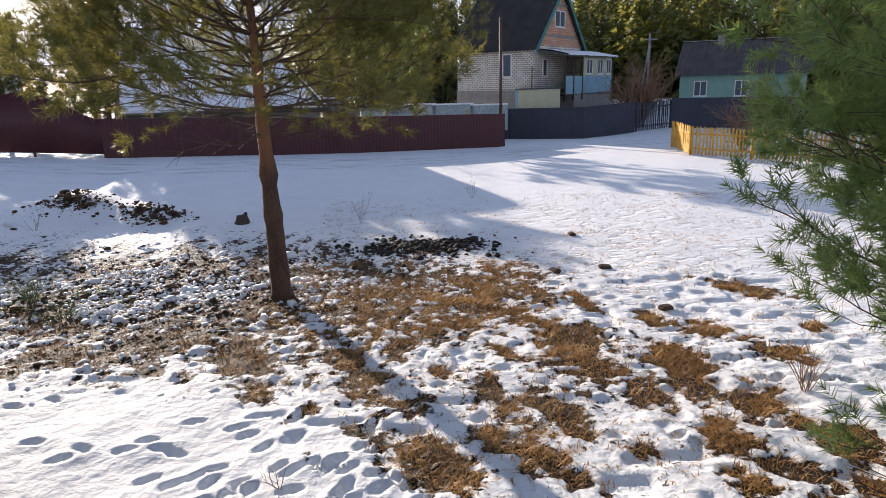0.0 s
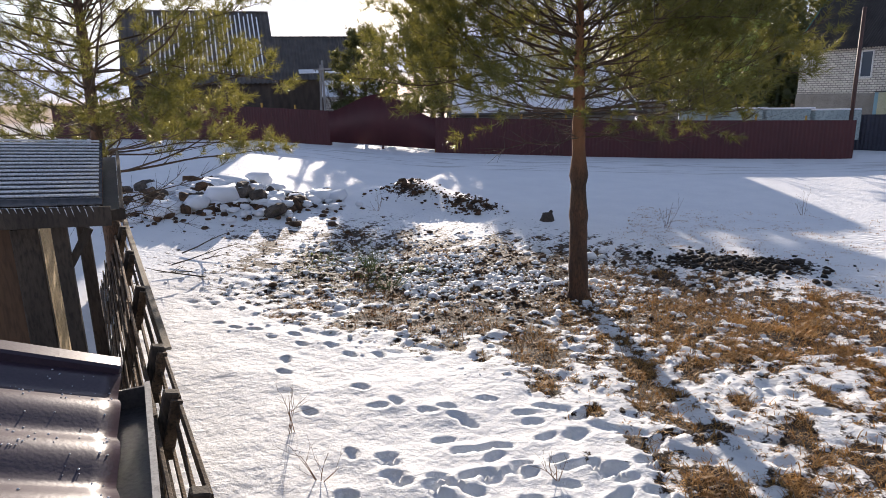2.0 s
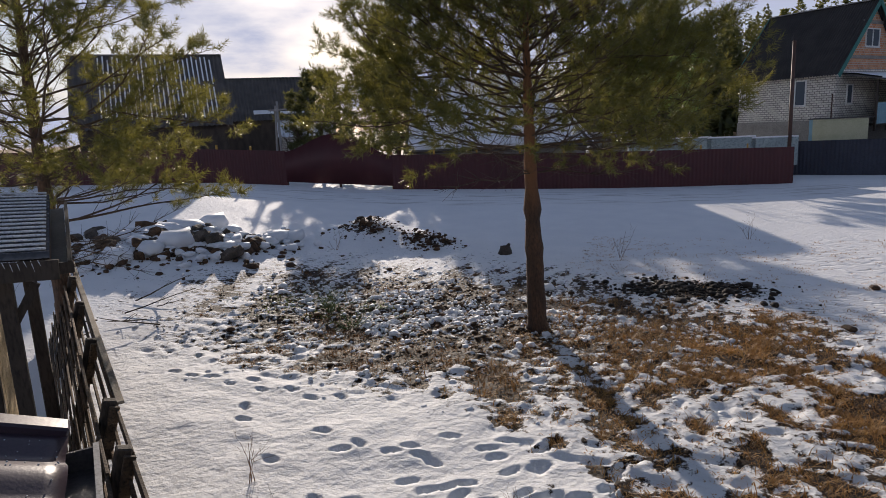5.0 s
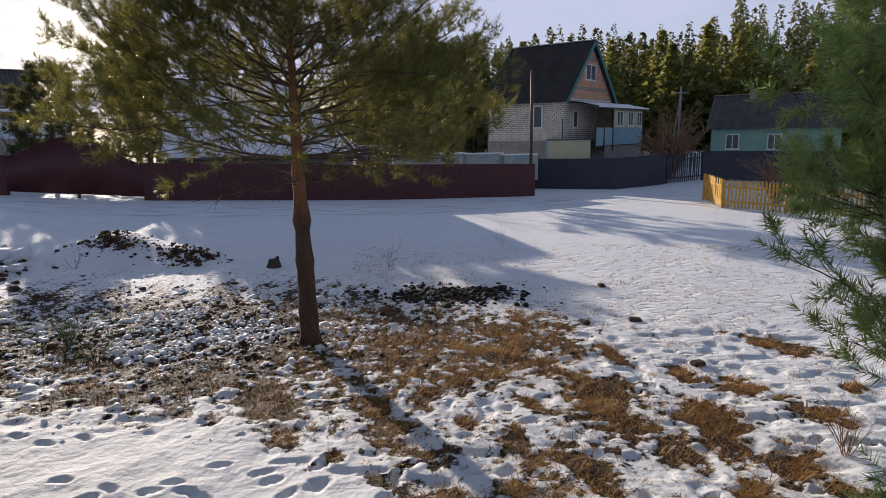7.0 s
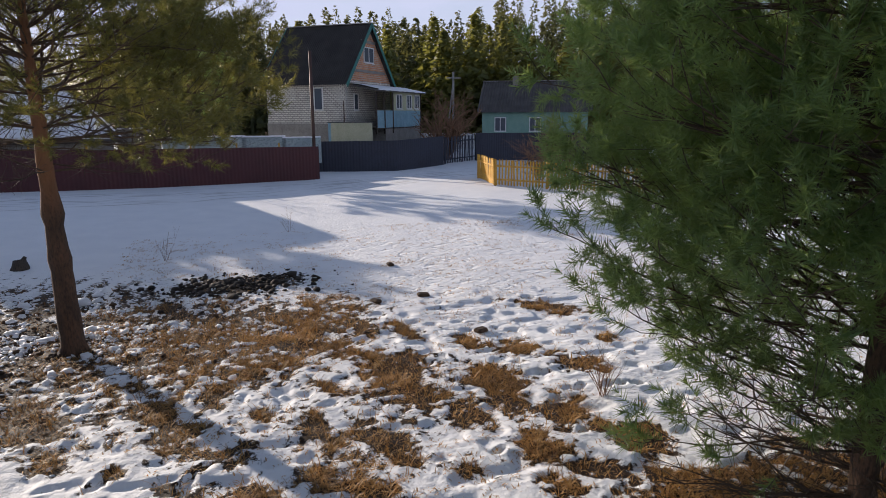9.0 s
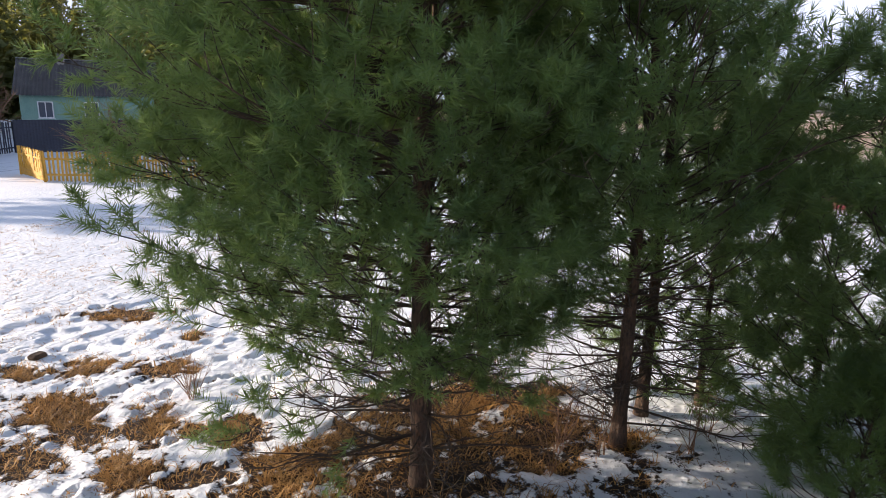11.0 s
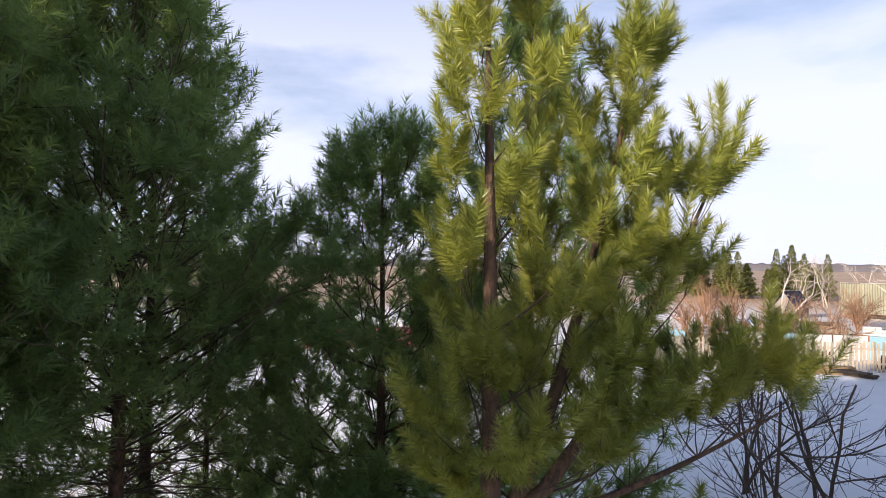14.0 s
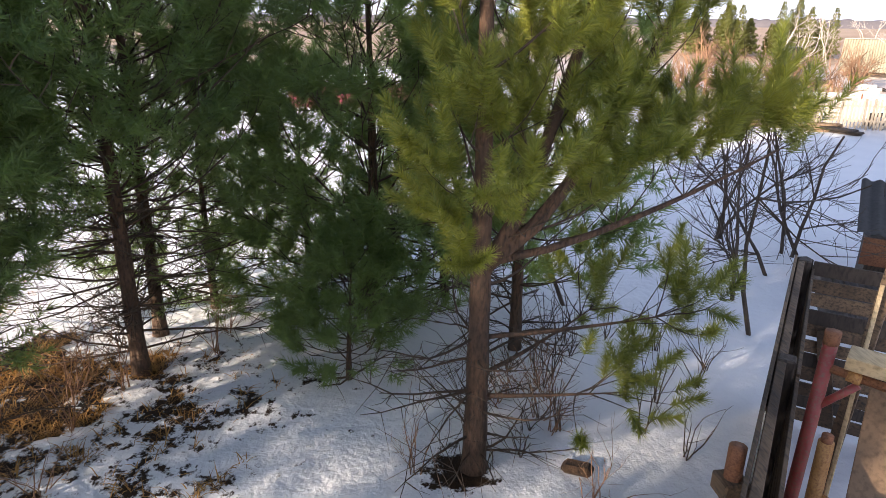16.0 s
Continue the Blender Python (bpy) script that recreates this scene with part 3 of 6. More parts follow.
def ground_mat():
    m = bpy.data.materials.new("snowy_meadow")
    m.use_nodes = True
    n, l = m.node_tree.nodes, m.node_tree.links
    p = n["Principled BSDF"]
    co = n.new("ShaderNodeTexCoord")
    at = n.new("ShaderNodeAttribute")
    at.attribute_name = "bare"
    def noise_node(scale, detail=5):
        q = n.new("ShaderNodeTexNoise")
        q.inputs["Scale"].default_value, q.inputs["Detail"].default_value = scale, detail
        l.new(co.outputs["Object"], q.inputs["Vector"])
        return q
    def ramp(src, lo, hi, c1, c2):
        q = n.new("ShaderNodeValToRGB")
        q.color_ramp.elements[0].position, q.color_ramp.elements[1].position = lo, hi
        q.color_ramp.elements[0].color, q.color_ramp.elements[1].color = (*c1, 1), (*c2, 1)
        l.new(src, q.inputs[0])
        return q.outputs[0]
    def mix(fac, a, b):
        q = n.new("ShaderNodeMixRGB")
        l.new(fac, q.inputs["Fac"])
        l.new(a, q.inputs["Color1"])
        l.new(b, q.inputs["Color2"])
        return q.outputs[0]
    f1, f2, f3, f4 = noise_node(9.0, 6), noise_node(38.0, 5), noise_node(1.1, 4), noise_node(120.0, 3)
    ad = n.new("ShaderNodeMath")
    ad.operation = "MULTIPLY_ADD"
    ad.inputs[1].default_value, ad.inputs[2].default_value = 1.2, -0.6
    l.new(f1.outputs["Fac"], ad.inputs[0])
    ad2 = n.new("ShaderNodeMath")
    ad2.operation = "ADD"
    l.new(ad.outputs[0], ad2.inputs[0])
    l.new(at.outputs["Fac"], ad2.inputs[1])
    ad3 = n.new("ShaderNodeMath")
    ad3.operation = "MULTIPLY_ADD"
    ad3.inputs[1].default_value = 0.5
    sb = n.new("ShaderNodeMath")
    sb.operation = "SUBTRACT"
    sb.inputs[1].default_value = 0.25
    l.new(ad2.outputs[0], sb.inputs[0])
    l.new(f2.outputs["Fac"], ad3.inputs[0])
    l.new(sb.outputs[0], ad3.inputs[2])
    fac = ramp(ad3.outputs[0], 0.46, 0.60, (0, 0, 0), (1, 1, 1))
    snow = ramp(f3.outputs["Fac"], 0.3, 0.7, (0.80, 0.81, 0.83), (0.86, 0.865, 0.875))
    soil_a = ramp(f2.outputs["Fac"], 0.35, 0.7, (0.007, 0.0045, 0.003), (0.036, 0.019, 0.009))
    soil_b = ramp(f4.outputs["Fac"], 0.35, 0.65, (0.011, 0.007, 0.004), (0.06, 0.030, 0.012))
    soil = mix(ramp(f1.outputs["Fac"], 0.4, 0.6, (0, 0, 0), (1, 1, 1)), soil_a, soil_b)
    # far fields beyond the village: tan stubble
    af = n.new("ShaderNodeAttribute")
    af.attribute_name = "field"
    tan = ramp(noise_node(0.05, 6).outputs["Fac"], 0.35, 0.65, (0.36, 0.24, 0.16), (0.50, 0.37, 0.26))
    # grit pressed into the wheel tracks of the road
    sx = n.new("ShaderNodeSeparateXYZ")
    l.new(co.outputs["Object"], sx.inputs[0])
    u = n.new("ShaderNodeMath")
    u.operation = "MULTIPLY_ADD"
    u.inputs[1].default_value = -0.34
    l.new(sx.outputs[0], u.inputs[0])
    l.new(sx.outputs[1], u.inputs[2])
    along_x = n.new("ShaderNodeMath")
    along_x.operation = "MULTIPLY"
    along_x.inputs[1].default_value = 0.12
    l.new(sx.outputs[0], along_x.inputs[0])
    cv = n.new("ShaderNodeCombineXYZ")
    l.new(along_x.outputs[0], cv.inputs[0])
    l.new(u.outputs[0], cv.inputs[1])
    track = n.new("ShaderNodeTexNoise")
    track.inputs["Scale"].default_value, track.inputs["Detail"].default_value = 2.6, 6
    l.new(cv.outputs[0], track.inputs["Vector"])
    band = n.new("ShaderNodeValToRGB")
    band.color_ramp.interpolation = "EASE"
    band.color_ramp.elements[0].position, band.color_ramp.elements[0].color = 0.30, (0, 0, 0, 1)
    band.color_ramp.elements[1].position, band.color_ramp.elements[1].color = 0.38, (0.75, 0.75, 0.75, 1)
    e = band.color_ramp.elements.new(0.68)
    e.color = (0.75, 0.75, 0.75, 1)
    e = band.color_ramp.elements.new(0.80)
    e.color = (0, 0, 0, 1)
    ur = n.new("ShaderNodeMapRange")
    ur.inputs["From Min"].default_value, ur.inputs["From Max"].default_value = 28.0, 40.0
    l.new(u.outputs[0], ur.inputs["Value"])
    l.new(ur.outputs[0], band.inputs[0])
    tm = n.new("ShaderNodeMixRGB")
    tm.blend_type = "MULTIPLY"
    tm.inputs["Fac"].default_value = 1.0
    l.new(ramp(track.outputs["Fac"], 0.52, 0.62, (0, 0, 0), (1, 1, 1)), tm.inputs["Color1"])
    l.new(band.outputs[0], tm.inputs["Color2"])
    grit = ramp(f1.outputs["Fac"], 0.4, 0.6, (0.42, 0.41, 0.40), (0.6, 0.59, 0.58))
    snow = mix(tm.outputs[0], snow, grit)
    base = mix(fac, snow, soil)
    base = mix(af.outputs["Fac"], base, tan)
    l.new(base, p.inputs["Base Color"])
    p.inputs["Roughness"].default_value = 0.75
    p.inputs["Specular IOR Level"].default_value = 0.25
    vo = n.new("ShaderNodeTexVoronoi")
    vo.feature = "SMOOTH_F1"
    vo.inputs["Scale"].default_value = 3.6
    l.new(co.outputs["Object"], vo.inputs["Vector"])
    h0 = n.new("ShaderNodeMath")
    h0.operation = "MULTIPLY_ADD"
    h0.inputs[1].default_value = 0.4
    l.new(vo.outputs["Distance"], h0.inputs[0])
    l.new(f1.outputs["Fac"], h0.inputs[2])
    hs = n.new("ShaderNodeMath")
    hs.operation = "MULTIPLY_ADD"
    hs.inputs[1].default_value = 0.22
    l.new(f2.outputs["Fac"], hs.inputs[0])
    l.new(h0.outputs[0], hs.inputs[2])
    # small old prints melted into the crust
    pm = n.new("ShaderNodeMapping")
    pm.inputs["Scale"].default_value = (2.6, 4.2, 3.0)
    l.new(co.outputs["Object"], pm.inputs["Vector"])
    pn = n.new("ShaderNodeTexNoise")
    pn.inputs["Scale"].default_value, pn.inputs["Detail"].default_value = 1.0, 2
    l.new(pm.outputs[0], pn.inputs["Vector"])
    trod = n.new("ShaderNodeAttribute")
    trod.attribute_name = "trod"
    pit = n.new("ShaderNodeMath")
    pit.operation = "MULTIPLY"
    l.new(ramp(pn.outputs["Fac"], 0.56, 0.64, (0, 0, 0), (1, 1, 1)), pit.inputs[0])
    l.new(trod.outputs["Fac"], pit.inputs[1])
    hp = n.new("ShaderNodeMath")
    hp.operation = "MULTIPLY_ADD"
    hp.inputs[1].default_value = -1.3
    l.new(pit.outputs[0], hp.inputs[0])
    l.new(hs.outputs[0], hp.inputs[2])
    bp = n.new("ShaderNodeBump")
    bp.inputs["Strength"].default_value, bp.inputs["Distance"].default_value = 0.5, 0.06
    l.new(hp.outputs[0], bp.inputs["Height"])
    l.new(bp.outputs[0], p.inputs["Normal"])
    return m


gm = tri_mesh("ground", np.stack([GX.ravel(), GY.ravel(), GZ.ravel()], -1), quads, ground_mat(), smooth=True)
RAD, AZ = np.hypot(GX, GY), np.degrees(np.arctan2(GX, GY))
at = gm.attributes.new("bare", "FLOAT", "POINT")
at.data.foreach_set("value", bare(GX, GY).ravel().astype(np.float32))
TROD = np.clip(1.3 * blob(GX, GY, 4.5, 16.0, 6.5, 5.2), 0, 1) * sstep(0.35, 0.55, fbm(GX * 0.8, GY * 0.8, 44))
at = gm.attributes.new("trod", "FLOAT", "POINT")
at.data.foreach_set("value", TROD.ravel().astype(np.float32))
FIELD = sstep(45, 75, RAD + 22 * sstep(100, 112, AZ)) * sstep(0.4, 0.6, fbm(GX * 0.03, GY * 0.03, 21) + 0.35 * sstep(60, 120, RAD))
at = gm.attributes.new("field", "FLOAT", "POINT")
at.data.foreach_set("value", FIELD.ravel().astype(np.float32))
tagged(new("ground", gm), "patchy old snow over dead grass, with boot prints and bare soil", "ground", kind="structure")


# ---- dead grass, litter and snow clods on the ground ----
def blades(name, pts, length, width, lean, material, label, seed):
    """Bent grass blades: two quads each, rooted at pts (n,3)."""
    r = np.random.default_rng(seed)
    n = len(pts)
    L = length * r.uniform(0.5, 1.3, n)
    a = r.uniform(0, 2 * np.pi, n)
    d = np.stack([np.cos(a), np.sin(a), np.zeros(n)], -1)
    sd = np.stack([-np.sin(a), np.cos(a), np.zeros(n)], -1)
    ln = lean * r.uniform(0.5, 1.3, n)
    w = (width * r.uniform(0.6, 1.3, n))[:, None]
    up = np.array([0, 0, 1.0])
    p0 = pts
    p1 = pts + (d * (np.sin(ln) * L * 0.5)[:, None]) + up * (np.cos(ln) * L * 0.5)[:, None]
    l2 = ln + r.uniform(0.2, 0.9, n)
    p2 = p1 + (d * (np.sin(l2) * L * 0.5)[:, None]) + up * (np.cos(l2) * L * 0.5)[:, None]
    v = np.stack([p0 - sd * w, p0 + sd * w, p1 + sd * w * 0.8, p1 - sd * w * 0.8, p2], 1).reshape(-1, 3)
    k = np.arange(n)[:, None] * 5
    f = np.concatenate([k + [0, 1, 2], k + [0, 2, 3], k + [3, 2, 4]], 0)
    ob = new(name, tri_mesh(name, v, f, material))
    return tagged(ob, label, "grass", kind="stuff")


def scatter(n, x0, x1, y0, y1, keep, seed):
    r = np.random.default_rng(seed)
    x, y = r.uniform(x0, x1, n), r.uniform(y0, y1, n)
    k = keep(x, y) > r.random(n)
    x, y = x[k], y[k]
    return np.stack([x, y, ground(x, y) - 0.01], -1)


gp_ = scatter(900000, -9, 9, 1, 15, lambda x, y: sstep(0.45, 0.75, bare(x, y)) * (0.25 + 0.75 * sstep(0.4, 0.6, fbm(x * 1.5, y * 1.5, 31))) * (1 - 0.92 * rubble_zone(x, y)) * 0.62, 11)
gold = sstep(-6.0, -0.6, gp_[:, 0] + 0.25 * (10 - gp_[:, 1]) + 1.5 * (fbm(gp_[:, 0], gp_[:, 1], 33) - 0.5)) * (1 - blob(gp_[:, 0], gp_[:, 1], -0.6, 16.2, 3.0, 2.2)) > np.random.default_rng(34).random(len(gp_))
blades("dead_grass", gp_[gold], 0.19, 0.0052, 1.15, M_straw, "matted straw-brown dead grass showing through snow", 12)
blades("dead_grass", gp_[~gold], 0.13, 0.006, 1.3, M_brown_litter, "flattened dark brown grass and leaf litter round the pine", 15)
# single tufts poking through the meadow snow
tc_ = scatter(8000, -4, 13, 5, 23, lambda x, y: (0.25 + 0.75 * sstep(0.4, 0.6, fbm(x * 0.7, y * 0.7, 35))) * (1 - sstep(0.8, -0.3, y - 8.6 + 1.1 * np.maximum(x + 3, 0))), 51)
rt = np.random.default_rng(52)
tp_ = np.repeat(tc_, 7, 0) + rt.normal(0, 0.035, (len(tc_) * 7, 3)) * [1.6, 1, 0.1]
blades("grass_tufts", tp_, 0.075, 0.007, 1.1, M_straw, "small dead grass tufts poking through the snow", 53)
gp_ = scatter(120000, -19, 9, 9, 21.5, lambda x, y: sstep(0.5, 0.75, bare(x, y)) * 0.6 * (1 - 0.9 * rubble_zone(x, y)) * (1 - blob(x, y, -0.6, 16.2, 2.6, 1.6)), 13)
blades("dead_grass", gp_, 0.11, 0.007, 1.2, M_brown_litter, "thin dead grass in bare patches further off", 14)


gp_ = scatter(16000, -12, -5, 10.5, 14.5, lambda x, y: np.maximum(blob(x, y, -8.3, 12.4, 1.3, 0.9), 0.6 * blob(x, y, -9.6, 12.9, 1.2, 0.7)) * sstep(0.4, 0.65, fbm(x * 2, y * 2, 61)), 62)
blades("green_undergrowth", gp_, 0.12, 0.012, 1.0, M_greenleaf, "low green undergrowth pushing through crumbly snow", 63)


def lumps(name, pts, size, material, label, seed, cat, flat=0.7):
    """Many small irregular lumps in one mesh."""
    r = np.random.default_rng(seed)
    t = (1 + 5 ** 0.5) / 2
    ico = np.array([(-1, t, 0), (1, t, 0), (-1, -t, 0), (1, -t, 0), (0, -1, t), (0, 1, t), (0, -1, -t), (0, 1, -t), (t, 0, -1), (t, 0, 1), (-t, 0, -1), (-t, 0, 1)]) / 1.9
    fc = np.array([(0, 11, 5), (0, 5, 1), (0, 1, 7), (0, 7, 10), (0, 10, 11), (1, 5, 9), (5, 11, 4), (11, 10, 2), (10, 7, 6), (7, 1, 8), (3, 9, 4), (3, 4, 2), (3, 2, 6), (3, 6, 8), (3, 8, 9), (4, 9, 5), (2, 4, 11), (6, 2, 10), (8, 6, 7), (9, 8, 1)])
    n = len(pts)
    s = size * np.exp(r.normal(0, 0.45, n))
    v = ico[None] * (1 + r.normal(0, 0.2, (n, 12, 1))) * s[:, None, None] * np.stack([r.uniform(0.7, 1.4, n), r.uniform(0.7, 1.4, n), np.full(n, flat)], -1)[:, None]
    a = r.uniform(0, 2 * np.pi, n)
    c, sn = np.cos(a)[:, None], np.sin(a)[:, None]
    v = np.stack([v[..., 0] * c - v[..., 1] * sn, v[..., 0] * sn + v[..., 1] * c, v[..., 2]], -1) + pts[:, None] + np.array([0, 0, 0.25])[None, None] * s[:, None, None]
    f = (fc[None] + (np.arange(n) * 12)[:, None, None]).reshape(-1, 3)
    ob = new(name, tri_mesh(name, v.reshape(-1, 3), f, material, smooth=True))
    return tagged(ob, label, cat, kind="stuff")


cp = scatter(42000, -13, 1, 8, 19, lambda x, y: rubble_zone(x, y) ** 1.6 * (0.15 + 0.85 * sstep(0.45, 0.6, fbm(x * 1.2, y * 1.2, 41))), 17)
lumps("snow_clods", cp, 0.031, M_snow, "heaped crumbly snow clods over soil", 18, "snow")
cp = scatter(20000, -13, 3, 8, 20, lambda x, y: 0.7 * rubble_zone(x, y) * sstep(0.45, 0.7, bare(x, y)), 19)
lumps("soil_clods", cp, 0.029, M_litter, "dark clods of soil and leaf litter", 20, "soil")


# ================= pines =================
def needle_mesh(name, pos, dirs, lens, count, nlen, nwid, material, seed, spread=0.95):
    """Shoots clothed in needles: one thin triangle a needle."""
    r = np.random.default_rng(seed)
    n = len(pos)
    pos, dirs = np.repeat(pos, count, 0), np.repeat(dirs, count, 0)
    lens = np.repeat(lens, count)
    m = n * count
    t = r.uniform(0.0, 1.0, m) ** 0.8
    ref = np.where(np.abs(dirs[:, 2:3]) < 0.9, np.array([[0, 0, 1.0]]), np.array([[1.0, 0, 0]]))
    u = np.cross(dirs, ref)
    u /= np.linalg.norm(u, axis=1, keepdims=True)
    w = np.cross(dirs, u)
    a = r.uniform(0, 2 * np.pi, m)
    rad = np.cos(a)[:, None] * u + np.sin(a)[:, None] * w
    # needles stand off at the base of a shoot and close round its tip
    sp = spread * r.uniform(0.85, 1.15, m) * (1.12 - 0.6 * t ** 2.5)
    d = dirs * np.cos(sp)[:, None] + rad * np.sin(sp)[:, None]
    root = pos + dirs * (lens * t)[:, None]
    L = nlen * r.uniform(0.8, 1.15, m)
    side = np.cross(d, rad + 0.3 * dirs)
    side /= np.linalg.norm(side, axis=1, keepdims=True) + 1e-9
    tw = r.uniform(-1.5, 1.5, m)[:, None]
    side = side * np.cos(tw) + np.cross(d, side) * np.sin(tw)
    tip = root + d * L[:, None]
    tip[:, 2] -= 0.05 * L * r.random(m)
    v = np.stack([root - side * nwid * 0.5, root + side * nwid * 0.5, tip + side * nwid * 0.15], 1).reshape(-1, 3)
    f = np.arange(3 * m).reshape(-1, 3)
    return tri_mesh(name, v, f, material)


def bend(p, d, L, n, r, lift, wob):
    """A crooked limb: n+1 points from p along d, lifting towards its tip."""
    pts = [np.array(p, float)]
    d = np.array(d, float)
    for i in range(n):
        d = d + np.array([0, 0, lift / n]) + r.normal(0, wob, 3)
        d /= np.linalg.norm(d)
        pts.append(pts[-1] + d * L / n)
    return pts


def pine(at, height, radius, crown_lo, reach, seed, label, gap=0.2, count=60, nlen=0.085, nwid=0.006, dead=(0.4, 1.5),
         lean=(0, 0), material=None, up=0.4, limb_gap=0.33, az_bias=None, fork=None, shoot_len=0.2, whorl=5, knots=(), droop=0.0, el0=8, lift=0.35, prof=0.75, step=0.2, spread=1.0, deadn=4, first=0.3, tips=3, nb_min=2, elup=40, limb_r=0.0095, low=0.75, bark=None, fringe=0.18, clad=0.75, elmin=-40, vary=(0.7, 1.05)):
    """A Scots pine: bark trunk, crooked limbs in whorls, side branches clothed in needled shoots, bare dead twigs below."""
    r = np.random.default_rng(seed)
    x, y = at
    z0 = gz(x, y) - 0.08
    tree = thing("pine_tree", (x, y, z0), label, "tree", group="pines")
    trunks = []
    n = 40
    pts, rad = [], []
    for i in range(n + 1):
        t = i / n
        h = height * t
        pts.append(np.array([lean[0] * t + 0.05 * math.sin(3.1 * t + seed) + 0.004 * math.sin(t * 40), lean[1] * t + 0.05 * math.cos(2.3 * t + seed), h]))
        q = radius * (1 - 0.93 * t ** 1.1) * (1 + 0.35 * math.exp(-h / 0.15)) * (1 + 0.05 * math.sin(h * 9 + seed))
        for kz, ks in knots:
            q *= 1 + ks * math.exp(-((h - kz) / 0.13) ** 2)
        rad.append(q)
    trunks.append((pts, rad, 1.0))
    for zf, fl, fdir, fh in fork or ():
        b0 = np.array([np.interp(zf, [p[2] for p in pts], [p[k] for p in pts]) for k in range(3)])
        fp = [b0 + np.array([fl * math.sin(radians(fdir)) * s ** 0.7, fl * math.cos(radians(fdir)) * s ** 0.7, fh * s]) for s in np.linspace(0, 1, 10)]
        trunks.append((fp, [radius * (0.62 if fh > 1.5 else 0.34 if fh > 0.5 else 0.2) * (1 - 0.9 * s) for s in np.linspace(0, 1, 10)], 0.8))
    g = Geo()
    for tp, tr, _ in trunks:
        g.tube(tp, tr, 10)
    part("trunk", g, bark or M_bark, tree, smooth=True)
    limbs, twigs = Geo(), Geo()
    sp, sd, sl = [], [], []

    def shoot(p, d, L):
        sp.append(np.array(p)), sd.append(d / np.linalg.norm(d)), sl.append(L)

    def clothe(lp, start, step):
        """Brush-like shoots along a branch, and a whorl of them at its end."""
        m = len(lp) - 1
        seg = np.linalg.norm(lp[1] - lp[0])
        k = max(1, int(m * seg * (1 - start) / step))
        for q in range(k):
            s = start + (1 - start) * (q + r.random()) / k
            i = min(int(s * m), m - 1)
            b = lp[i] + (lp[i + 1] - lp[i]) * (s * m - i)
            ax = (lp[i + 1] - lp[i]) / seg
            sv = np.cross(ax, r.normal(0, 1, 3))
            dv = ax * 0.8 + sv / (np.linalg.norm(sv) + 1e-9) * 0.62 + np.array([0, 0, lift])
            shoot(b, dv, shoot_len * r.uniform(0.6, 0.95))
        ax = (lp[-1] - lp[-2]) / seg
        shoot(lp[-1], ax + np.array([0, 0, 0.5 * lift]), shoot_len * r.uniform(1.0, 1.35))
        for q in range(r.integers(tips - 1, tips + 1)):
            sv = np.cross(ax, r.normal(0, 1, 3))
            shoot(lp[-1], ax * 0.8 + sv / (np.linalg.norm(sv) + 1e-9) * 0.6 + np.array([0, 0, 0.6 * lift]), shoot_len * r.uniform(0.6, 0.95))

    for tp, tr, scale in trunks:
        zs = [p[2] for p in tp]
        top = tp[-1][2]
        z = max(crown_lo, zs[0] + 0.3)
        while z < top - 0.2:
            t = (z - crown_lo) / (top - crown_lo)
            c = np.array([np.interp(z, zs, [p[k] for p in tp]) for k in range(3)])
            a0 = r.uniform(0, 360)
            k = whorl + r.integers(-1, 2)
            for j in range(k):
                az = a0 + 360 * j / k + r.normal(0, 16)
                L = reach * scale * ((1 - t) ** prof * 0.95 + 0.09) * (low + (1 - low) * min(1, (t + 0.05) * 4.5)) * r.uniform(*vary)
                if az_bias:
                    L *= 1 + az_bias[1] * math.cos(radians(az - az_bias[0]))
                el = radians(max(elmin, el0 + elup * t + r.normal(0, 9)))
                d = np.array([math.sin(radians(az)) * math.cos(el), math.cos(radians(az)) * math.cos(el), math.sin(el)])
                m = max(4, int(L / 0.25))
                lp = bend(c, d, L, m, r, up, 0.07)
                if droop:
                    lp = [p - np.array([0, 0, droop * (i / m) ** 2 * L * (1 - t)]) for i, p in enumerate(lp)]
                lr0 = max(0.006, limb_r * L * r.uniform(0.8, 1.2))
                limbs.tube(lp, [lr0 * (1 - 0.8 * i / m) for i in range(m + 1)], 5, False)
                nb = max(nb_min, int(L * 0.75 / gap))
                for q in range(nb):
                    s = 0.25 + 0.73 * (q + r.random()) / nb
                    i = min(int(s * m), m - 1)
                    b = lp[i] + (lp[i + 1] - lp[i]) * (s * m - i)
                    ax = (lp[i + 1] - lp[i]) / np.linalg.norm(lp[i + 1] - lp[i])
                    sv = np.cross(ax, [0, 0, 1.0]) * (1 if q % 2 else -1) + np.array([0, 0, r.normal(0.2, 0.55)])
                    dv = ax * 0.75 + sv * 0.8
                    bl = (fringe + 0.42 * (1 - s) * L) * r.uniform(0.6, 1.2)
                    bp = bend(b, dv / np.linalg.norm(dv), bl, 2, r, 0.35, 0.12)
                    twigs.tube(bp, [0.007, 0.005, 0.003], 3, False)
                    clothe(bp, first, step)
                clothe(lp, clad, step)
            z += limb_gap * min(1.0, (top - zs[0]) / 2.5) * r.uniform(0.8, 1.25)
        for j in range(6):
            d = np.array([r.normal(0, 0.35), r.normal(0, 0.35), 1.0]) if j else np.array([0, 0, 1.0])
            shoot(tp[-1] - np.array([0, 0, 0.1]), d, shoot_len * 1.6)
